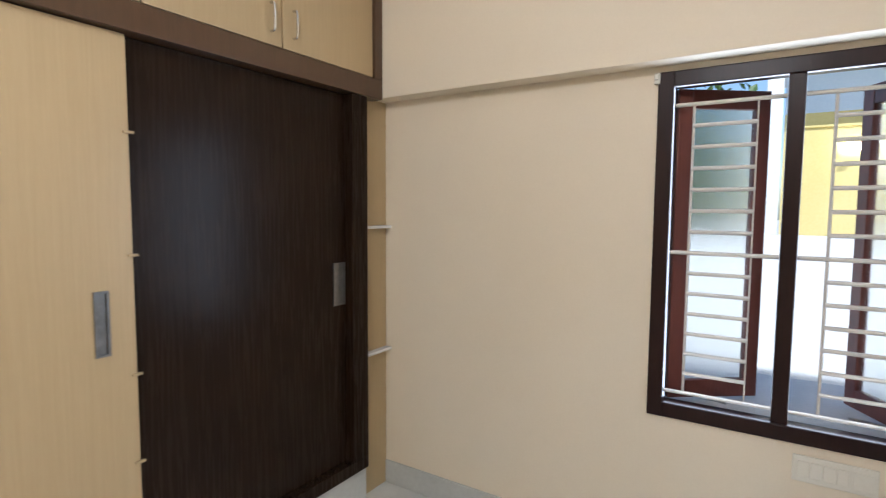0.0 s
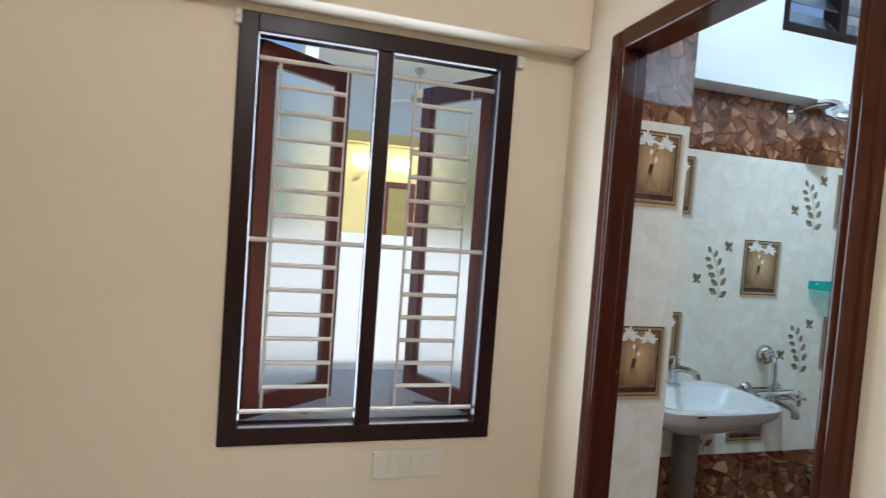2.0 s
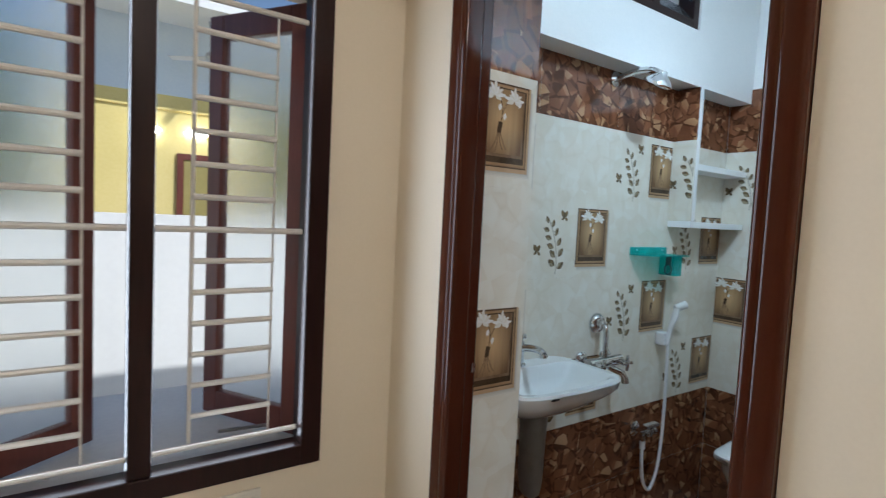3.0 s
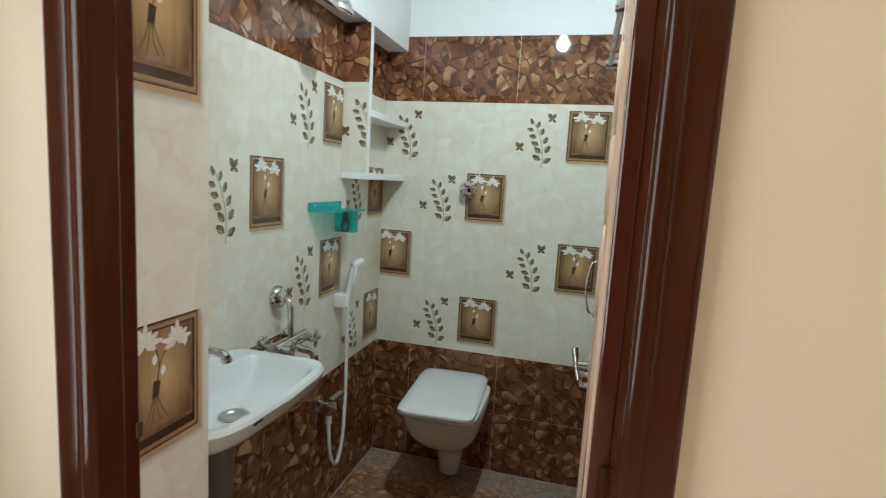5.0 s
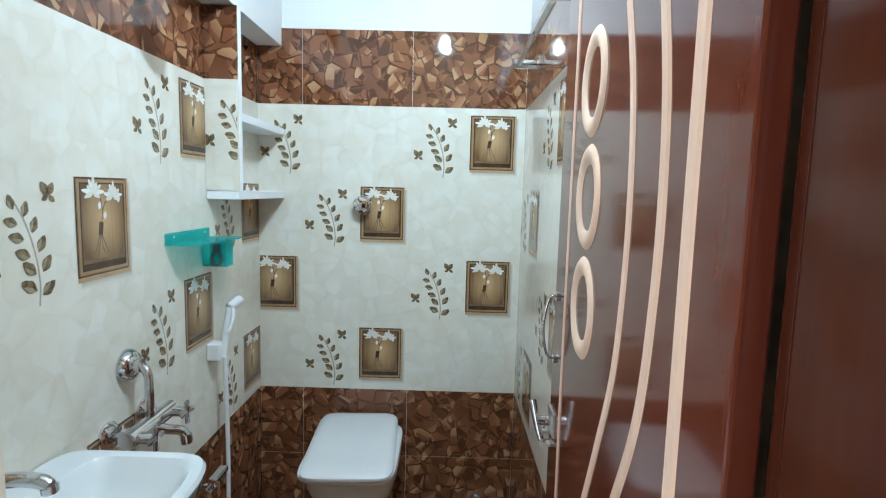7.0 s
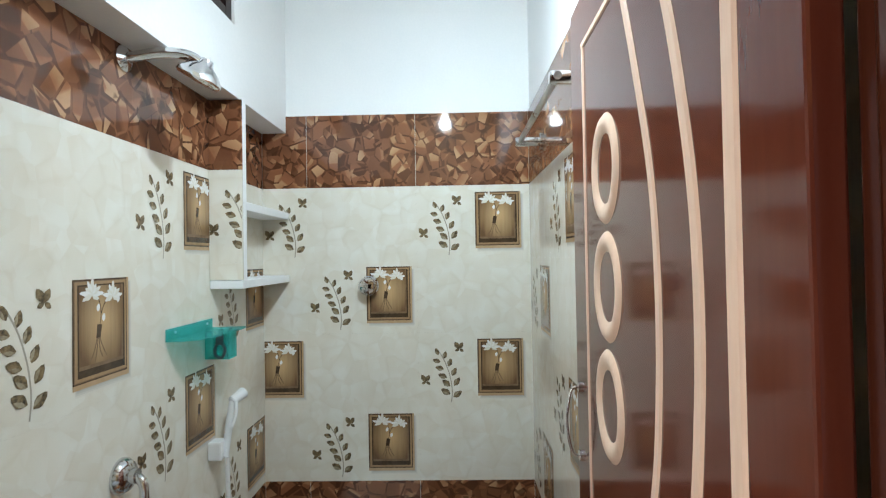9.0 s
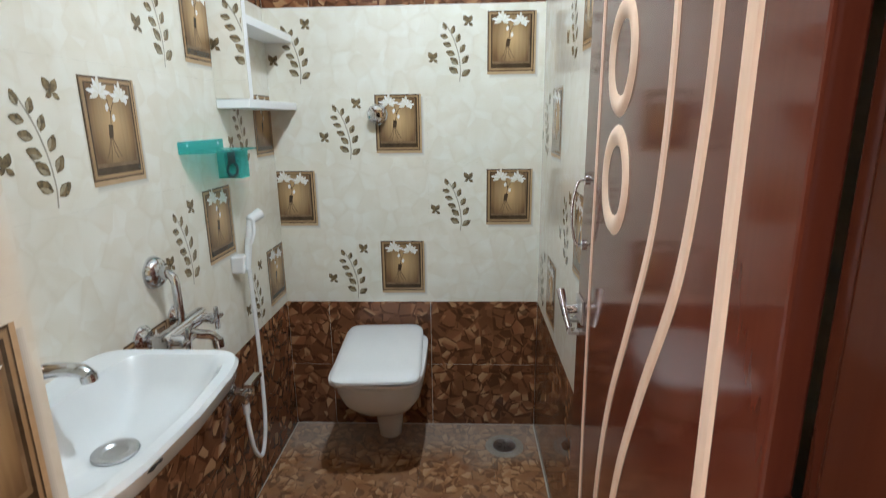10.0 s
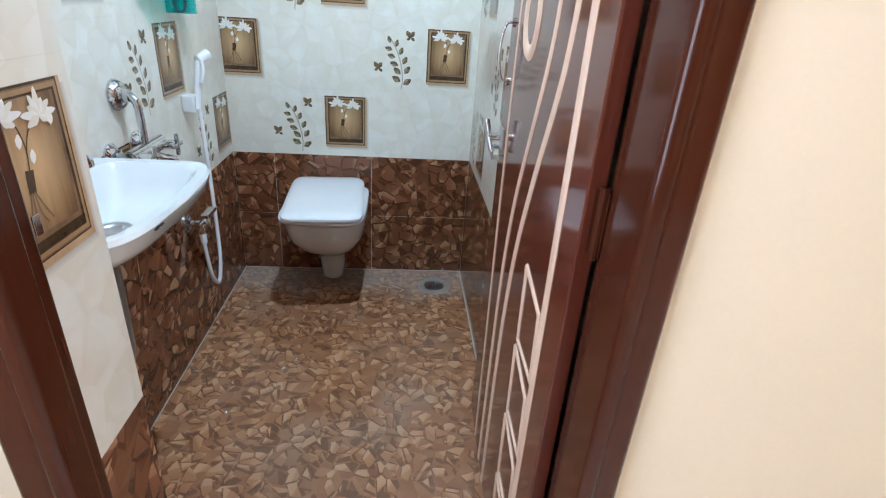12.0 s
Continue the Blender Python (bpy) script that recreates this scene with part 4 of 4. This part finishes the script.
part("back_lip", local(teal, box(3.16, 3.43, YB - 0.006, YB - 0.0005, 1.2935, 1.322, 0.002)), TEAL, teal)
part("holder", local(teal, boxes((3.375, 3.430, 6.262, 6.266, 1.200, 1.2875), (3.375, 3.379, 6.2665, 6.339, 1.200, 1.2875), (3.426, 3.430, 6.2665, 6.339, 1.200, 1.2875), (3.3795, 3.4255, 6.2665, 6.339, 1.200, 1.204))), TEAL, teal)
for x in (3.20, 3.39):
    part("screw", local(teal, rod((x, YB - 0.0065, 1.31), (x, YB - 0.009, 1.31), 0.004, 10)), STEEL, teal)
hook = thing("robe_hook", "dark grey ring hook hanging below the teal shelf", "hook", (3.372, 6.290, 1.25))
pts = [(3.3705, 6.290 + 0.016 * math.cos(a), 1.228 + 0.022 * math.sin(a)) for a in (2 * math.pi * k / 16 for k in range(17))]
part("ring", local(hook, tube(pts, 0.0045, 8, None, 0)), HOOK_GREY, hook, smooth=True)
part("clip", local(hook, box(3.3655, 3.3745, 6.278, 6.302, 1.248, 1.287, 0.003)), HOOK_GREY, hook)

# ---- corner shelves ----
corner = thing("niche_shelf", "white open corner shelves with a tiled side", "shelf", (3.66, 6.295, 1.43))
side_slab = part("side_slab", local(corner, box(3.430, 3.458, 6.236, YB - 0.001, 1.444, 2.029)), CEIL, corner)
for z, x1 in ((1.428, 3.8995), (1.684, 3.8995)):
    part("shelf", local(corner, box(3.4235 if z < 1.5 else 3.4585, x1, 6.236, YB - 0.001, z - 0.012, z + 0.0155, 0.002)), CEIL, corner)

# ---- shower head, towel rod, flush knob, drain, lamp ----
shower = thing("shower_head", "chrome overhead shower on a bent arm", "shower", (2.995, YB, 1.985))
part("flange", local(shower, lathe([(0.031, 0), (0.031, 0.005), (0.016, 0.016)], 20, None, pose(2.985, YB - 0.0005, 1.996, 90))), CHROME, shower, smooth=True)
part("arm", local(shower, tube([(2.985, 6.343, 1.996), (2.995, 6.26, 2.012), (3.008, 6.20, 2.010), (3.018, 6.165, 1.990)], 0.013, 12)), CHROME, shower, smooth=True)
part("rose", local(shower, lathe([(0.015, 0.008), (0.020, -0.006), (0.038, -0.018), (0.053, -0.034), (0.055, -0.044), (0.048, -0.050), (0.008, -0.052)], 28, None, pose(3.020, 6.158, 1.994, 28, 0, 0))), CHROME, shower, smooth=True)
rail = thing("towel_rod", "chrome towel rod on the tiled side wall", "towel rail", (3.23, YR, 1.9))
part("bar", local(rail, rod((2.90, 5.322, 1.903), (3.60, 5.322, 1.903), 0.009, 14)), STEEL, rail, smooth=True)
for x in (2.92, 3.575):
    bk = rod((x, YR + 0.001, 1.903), (x, 5.338, 1.903), 0.016, 14, bev=0.003)
    rod((x, YR + 0.0006, 1.903), (x, YR + 0.012, 1.903), 0.033, 18, bk, bev=0.004)
    part("bracket", local(rail, bk), CHROME, rail, smooth=True)
flush = thing("flush_knob", "round chrome flush button on the tiles above the toilet", "flush button", (XB, 5.907, 1.395))
part("collar", local(flush, lathe([(0.040, 0), (0.040, 0.006), (0.033, 0.012)], 24, None, pose(XB - 0.0005, 5.907, 1.395, 0, -90))), CHROME, flush, smooth=True)
part("button", local(flush, lathe([(0.033, 0.010), (0.038, 0.026), (0.037, 0.044), (0.030, 0.056), (0.012, 0.061)], 24, None, pose(XB - 0.0005, 5.907, 1.395, 0, -90))), CHROME, flush, smooth=True)
drain = thing("floor_drain", "round steel floor drain in a smear of pale cement", "drain", (3.735, 5.392, 0.0))
part("cement_ring", lathe([(0.082, 0.0003), (0.072, 0.0016), (0.050, 0.0024)], 28), CONCRETE_DULL, drain, smooth=True)
part("rim", lathe([(0.050, 0.0024), (0.050, 0.0048), (0.042, 0.0048), (0.040, 0.0034), (0.005, 0.0034)], 28), STEEL, drain, smooth=True)
for k in range(6):
    a = k * math.pi / 3
    part("slot", rod((0.012 * math.cos(a), 0.012 * math.sin(a), 0.0042), (0.033 * math.cos(a), 0.033 * math.sin(a), 0.0042), 0.0018, 6), DARK_HOLE, drain)
# holder, flex and slant are unseen and assumed, to suit the added spot
lamp = thing("pendant_bulb", "bare cool white bulb aslant in a hanging holder", "lamp", (BULB_AT[0], BULB_AT[1], TOP))
part("rose", lathe([(0.045, -0.0005), (0.045, -0.012), (0.012, -0.022)], 24), WHITE_PLASTIC, lamp, smooth=True)
part("flex", tube([(0, 0, -0.02), (0, 0, -0.30), (-0.03, 0, -0.40), (-0.080, 0, -0.455)], 0.004, 8), WHITE_PLASTIC, lamp)
ASLANT = pose(0, 0, BULB_AT[2] - TOP, 0, -31) @ pose(0, 0, 0.57)
part("holder", rod((0, 0, -0.415), (0, 0, -0.485), 0.02, 16, bev=0.003), WHITE_PLASTIC, lamp, m=ASLANT, smooth=True)
part("bulb", lathe([(0.012, -0.4855), (0.022, -0.50), (0.027, -0.512), (0.022, -0.525), (0.006, -0.530)], 20), GLOW_COOL, lamp, m=ASLANT, smooth=True)
ceil_lamp = thing("ceiling_bulb", "warm white bulb hanging in a holder from the bedroom ceiling", "lamp", (ROOM_BULB[0], ROOM_BULB[1], TOP))
part("rose", lathe([(0.045, -0.0005), (0.045, -0.012), (0.012, -0.022)], 24), WHITE_PLASTIC, ceil_lamp, smooth=True)
part("flex", rod((0, 0, -0.02), (0, 0, -0.11), 0.004, 8), WHITE_PLASTIC, ceil_lamp)
part("holder", rod((0, 0, -0.10), (0, 0, -0.145), 0.02, 16, bev=0.003), WHITE_PLASTIC, ceil_lamp, smooth=True)
part("bulb", lathe([(0.012, -0.1455), (0.022, -0.16), (0.026, -0.17), (0.022, -0.182), (0.006, -0.186)], 20), GLOW_WARM, ceil_lamp, smooth=True)

# ventilator
vent = thing("window_2", "dark wooden ventilator with tilted glass louvres", "window", (3.095, 6.245, 2.26), kind="structure")
vf = boxes((VX0, VX0 + 0.04, 6.255, 6.33, VZ0, VZ1), (VX1 - 0.04, VX1, 6.255, 6.33, VZ0, VZ1), (VX0 + .04, VX1 - .04, 6.256, 6.329, VZ0, VZ0 + 0.04), (VX0 + .04, VX1 - .04, 6.256, 6.329, VZ1 - 0.04, VZ1),
           (3.075, 3.115, 6.2565, 6.328, VZ0 + 0.04, VZ1 - 0.04))
part("frame", local(vent, vf), WINDOW_WOOD, vent)
for a, b2 in ((VX0 + 0.042, 3.073), (3.117, VX1 - 0.042)):
    for k in range(5):
        s = box(a, b2, -0.045, 0.045, -0.0025, 0.0025)
        s.transform(pose(0, 6.295, VZ0 + 0.08 + k * 0.075, 50))
        part("louvre", local(vent, s), LOUVRE, vent)

# strike plate and curtain brackets
strike = thing("strike_plate", "small chrome strike plate on the red-brown door jamb", "latch plate", (2.012, 5.9745, 1.04))
part("plate", box(0.008, 0.020, -0.0020, 0.0003, -0.012, 0.012, 0.0006), CHROME, strike)
for x in (0.897, 1.768):
    k = thing("curtain_bracket", "small cream plastic curtain bracket beside the window frame", "bracket", (x, 6.29, 1.992), group="curtain brackets")
    part("clip", boxes((-0.010, 0.010, -0.022, -0.0005, -0.020, 0.020), (-0.006, 0.006, -0.034, -0.021, -0.006, 0.012), bev=0.003), SWITCH_PLASTIC, k)
# drops of water left on the floor
# white mixed into the clear water stands in for glints on the drops
WATER = tinted_plastic("water", (0.97, 0.98, 0.98), (0.75, 0.76, 0.77), 0.72)
splash = thing("water_drops", "few drops of water on the brown tiled floor", "water", (3.08, 5.98, 0.0))
rnd = random.Random(4)
for k in range(9):
    x, y, r = rnd.gauss(0, 0.035), rnd.gauss(0, 0.03), rnd.uniform(0.004, 0.009)
    if k > 5:
        x, y = rnd.uniform(-0.3, 0.5), rnd.uniform(-0.5, 0.2)
    part("drop", ball((x, y, r * 0.22), r, None, (1.2, 0.9, 0.3), 10), WATER, splash, smooth=True)

# ---- tiles ----
TH = 0.30
MOTIF_MATS = [P_SHADE, P_LIGHT, P_DARK, P_MID, P_TAN, P_WHITE, P_LEAF, P_STEM, P_PAPER] + P_FADE + [P_LEAF_LIT]


def flat(bm, pts, depth, mi):
    f = bm.faces.new([bm.verts.new((u, -depth, v)) for u, v in pts])
    f.normal_update()
    if f.normal.y > 0:
        f.normal_flip()
    f.material_index = mi


def flat_rect(bm, u0, u1, v0, v1, depth, mi):
    flat(bm, [(u0, v0), (u1, v0), (u1, v1), (u0, v1)], depth, mi)


def flat_line(bm, pts, w, depth, mi):
    p = smooth_line([(u, v, 0) for u, v in pts], 4)
    for a, b in zip(p, p[1:]):
        d = (b - a).normalized() * (w / 2)
        s = Vector((-d.y, d.x, 0))
        flat(bm, [(q.x, q.y) for q in (a - s, b - s, b + s, a + s)], depth, mi)


def petal(bm, u, v, length, w, deg, depth, mi, tip=0.6):
    a = radians(deg)
    c, s = math.cos(a), math.sin(a)
    pts = [(0, 0), (0.25, 0.38), (tip, 0.5), (0.88, 0.22), (1, 0), (0.85, -0.26), (tip - 0.05, -0.48), (0.25, -0.36)]
    flat(bm, [(u + length * x * c - w * y * s, v + length * x * s + w * y * c) for x, y in pts], depth, mi)


def motif():
    """The printed picture: a shadow-box frame with a vase of white blossom, a leafy sprig and two butterflies."""
    bm = bmesh.new()
    for k in range(4):
        flat_rect(bm, 0.248 + 0.002 * k, 0.440 - 0.003 * k, 0.026 + 0.004 * k, 0.262, 0.0002 + 0.0001 * k, 9 + k)
    flat_rect(bm, 0.241, 0.428, 0.041, 0.272, 0.0008, 1)
    flat_rect(bm, 0.2412, 0.4205, 0.052, 0.2718, 0.0010, 2)
    flat_rect(bm, 0.2445, 0.418, 0.0545, 0.2685, 0.0012, 3)
    flat_rect(bm, 0.2475, 0.4165, 0.057, 0.2665, 0.0014, 4)
    flat_rect(bm, 0.2550, 0.4110, 0.064, 0.2600, 0.0016, 2)
    flat_rect(bm, 0.2590, 0.4050, 0.070, 0.2570, 0.0018, 8)
    flat_rect(bm, 0.2590, 0.4050, 0.070, 0.0800, 0.0020, 2)
    flat_rect(bm, 0.2590, 0.4050, 0.0800, 0.0880, 0.0020, 3)
    flat_rect(bm, 0.3990, 0.4050, 0.0880, 0.2570, 0.0020, 3)
    # vase and roots
    flat(bm, [(0.311, 0.142), (0.325, 0.140), (0.330, 0.170), (0.315, 0.172)], 0.0025, 2)
    for pts in (((0.314, 0.143), (0.305, 0.115), (0.292, 0.095)), ((0.317, 0.143), (0.313, 0.115), (0.307, 0.090)), ((0.320, 0.143), (0.324, 0.115), (0.333, 0.098)), ((0.322, 0.143), (0.334, 0.118), (0.345, 0.100))):
        flat_line(bm, pts, 0.0032, 0.0025, 3)
    for pts in (((0.323, 0.170), (0.327, 0.195), (0.322, 0.222), (0.308, 0.246)), ((0.326, 0.192), (0.338, 0.215), (0.358, 0.232))):
        flat_line(bm, pts, 0.0022, 0.0026, 2)
    for u, v, n, r in ((0.297, 0.238, 9, 0.040), (0.366, 0.231, 9, 0.036)):
        for k in range(n):
            petal(bm, u, v, r * (0.66 + 0.17 * ((k * 5) % 3)), 0.0135, -25 + k * 225 / (n - 1), 0.0027 + 0.0002 * k, 5 if k % 2 else 9, 0.42)
    for u, v in ((0.316, 0.207), (0.334, 0.184), (0.385, 0.222)):
        petal(bm, u, v - 0.008, 0.019, 0.012, 80, 0.0029, 5)
    # sprig
    flat_line(bm, [(0.132, 0.016), (0.136, 0.060), (0.128, 0.120), (0.108, 0.180), (0.084, 0.222)], 0.0042, 0.0004, 7)
    for k, (u, v, d) in enumerate(((0.082, 0.207, 112), (0.104, 0.192, 75), (0.090, 0.180, 165), (0.122, 0.160, 70), (0.103, 0.150, 165), (0.136, 0.122, 62), (0.116, 0.116, 160), (0.144, 0.082, 55), (0.128, 0.080, 140), (0.140, 0.036, 35), (0.128, 0.048, 150))):
        g = 0.031 + 0.0013 * k
        petal(bm, u, v, g, g * 0.62, d, 0.0009, 6, 0.5)
        petal(bm, u + 0.004 * math.cos(radians(d + 60)), v + 0.004 * math.sin(radians(d + 60)), g * 0.72, g * 0.24, d + 6, 0.0011, 13, 0.5)
    for u, v in ((0.168, 0.232), (0.030, 0.100)):
        for d, g in ((125, 0.034), (62, 0.030), (205, 0.020), (-35, 0.021)):
            petal(bm, u, v, g, g * 0.62, d, 0.0009, 6)
    return bm


motif_cache, tile_cache = {}, {}


def tile_mesh(w, h, gap):
    key = (round(w, 4), round(h, 4), gap)
    if key not in tile_cache:
        g, c, d = gap, gap * 0.66, 0.0076
        outer = [(g, g), (w - g, g), (w - g, h - g), (g, h - g)]
        inner = [(g + c, g + c), (w - g - c, g + c), (w - g - c, h - g - c), (g + c, h - g - c)]
        bm = loft([[Vector((u, d, v)) for u, v in outer], [Vector((u, 0.001, v)) for u, v in outer], [Vector((u, 0, v)) for u, v in inner]])
        me = bpy.data.meshes.new("tile")
        bm.to_mesh(me)
        bm.free()
        tile_cache[key] = me
    return tile_cache[key]


def motif_mesh(w, h, u0):
    key = (round(w, 4), round(h, 4), round(u0, 4))
    if key not in motif_cache:
        bm = motif()
        lay = bm.verts.layers.float_vector.new("print_uv")
        for v in bm.verts:
            v[lay] = Vector((v.co.x, v.co.z, 0))
        for co, no in (((u0 + 0.002, 0, 0), (-1, 0, 0)), ((u0 + w - 0.002, 0, 0), (1, 0, 0)), ((0, 0, h - 0.002), (0, 0, 1))):
            bmesh.ops.bisect_plane(bm, geom=list(bm.verts) + list(bm.edges) + list(bm.faces), plane_co=co, plane_no=no, clear_outer=True)
        bm.transform(Matrix.Translation((-u0, 0, 0)))
        me = bpy.data.meshes.new("printed_motif")
        bm.to_mesh(me)
        bm.free()
        for k in MOTIF_MATS:
            me.materials.append(k)
        motif_cache[key] = me
    return motif_cache[key]


slot_copies = {}


def tile(parent, at, rz, w, h, material, u0=None):
    me = tile_mesh(w, h, {CREAM: 0.00005, BROWN_FLOOR: 0.0002}.get(material, 0.0005))
    key = (me.name, material.name)
    if key not in slot_copies:
        k = me.copy()
        k.materials.append(material)
        slot_copies[key] = k
    ob = new("tile", slot_copies[key])
    ob.parent = parent
    ob.matrix_basis = parent.matrix_basis.inverted() @ pose(*at, 0, 0, rz)
    if u0 is not None:
        p = new("printed_motif", motif_mesh(w, h, u0))
        p.parent = ob
    return ob


def tile_wall(parent, start, rz, columns, top, first_motif, odd=None):
    """Columns of (s0, s1, u0) along the wall from its left end as one faces it; motifs in every second row, staggered by column."""
    d = Vector((math.cos(radians(rz)), math.sin(radians(rz)), 0))
    bed = box(columns[0][0] + 0.001, columns[-1][1] - 0.001, 0.0009, 0.0070, 0.001, min(top, 2.10) - 0.001)
    bed.transform(pose(*start, 0, 0, rz))
    part("grout_bed", bed, TILE_GROUT, parent)
    for c, (s0, s1, u0) in enumerate(columns):
        for r in range(7):
            z0, z1 = r * TH, min((r + 1) * TH, top)
            if z1 - z0 < 0.02:
                continue
            p = Vector(start) + d * s0
            brown = r < 2 or r == 6
            has = not brown and (r + c + first_motif) % 2 == 0
            tile(parent, (p.x, p.y, z0), rz, s1 - s0, z1 - z0, BROWN if brown else CREAM, (odd or {}).get((c, r), u0) if has else None)


tile_wall(wall_far, (XB, YB, 0), -90, [(0.0, 0.185, 0.265), (0.185, 0.635, 0.0), (0.635, YB - YR, 0.0)], 2.10, 1, {(0, 5): 0.0})
tile_wall(wall_basin, (2.25, YB, 0), 0, [(0.0, 0.322, 0.128), (0.322, 0.772, 0.0), (0.772, 1.222, 0.0), (1.222, 1.65, 0.0)], 2.03, 1)
tile_wall(wall_pier, (2.05, 6.035, 0), 0, [(0.0, 0.20, 0.25)], 2.10, 1)
tile_wall(wall_pier, (2.2505, 6.035, 0), 90, [(0.0, 0.31, 0.0)], 2.10, 0)
tile_wall(wall_side, (XB, YR, 0), 180, [(0.0, 0.45, 0.0), (0.45, 0.90, 0.0), (0.90, 1.35, 0.0), (1.35, 1.80, None)], 2.10, 0)
for z0, h, mt, u0 in ((1.445, 0.0549, CREAM, None), (1.50, 0.30, CREAM, 0.015), (1.80, 0.228, BROWN, None)):
    tile(side_slab, (3.4222, YB - 0.001, z0), -90, 0.108, h, mt, u0).matrix_basis = corner.matrix_basis.inverted() @ pose(3.4222, YB - 0.001, z0, 0, 0, -90)

# floor tiles, laid from the far wall
xs = [3.90, 3.68, 3.38, 3.08, 2.78, 2.48, 2.18, 2.062]
ys = [YB, 6.045, 5.745, 5.445, YR]
for i in range(len(xs) - 1):
    for j in range(len(ys) - 1):
        w, h = xs[i] - xs[i + 1], ys[j] - ys[j + 1]
        o = tile(floor_bath, (0, 0, 0), 0, w, h, BROWN_FLOOR)
        o.matrix_basis = pose(xs[i + 1], ys[j + 1], 0.0) @ Matrix.Rotation(radians(-90), 4, 'X')
# smeared cement along the foot of the walls
edge_rows = ((2.25, YB - 0.004, XB, YB - 0.0005), (2.1, YR + 0.0005, XB, YR + 0.006), (XB - 0.004, YR, XB - 0.0005, YB))
for x0, y0, x1, y1 in edge_rows:
    part("grout_bead", box(x0, x1, y0, y1, -0.001, 0.003, 0.001), GROUT, floor_bath)
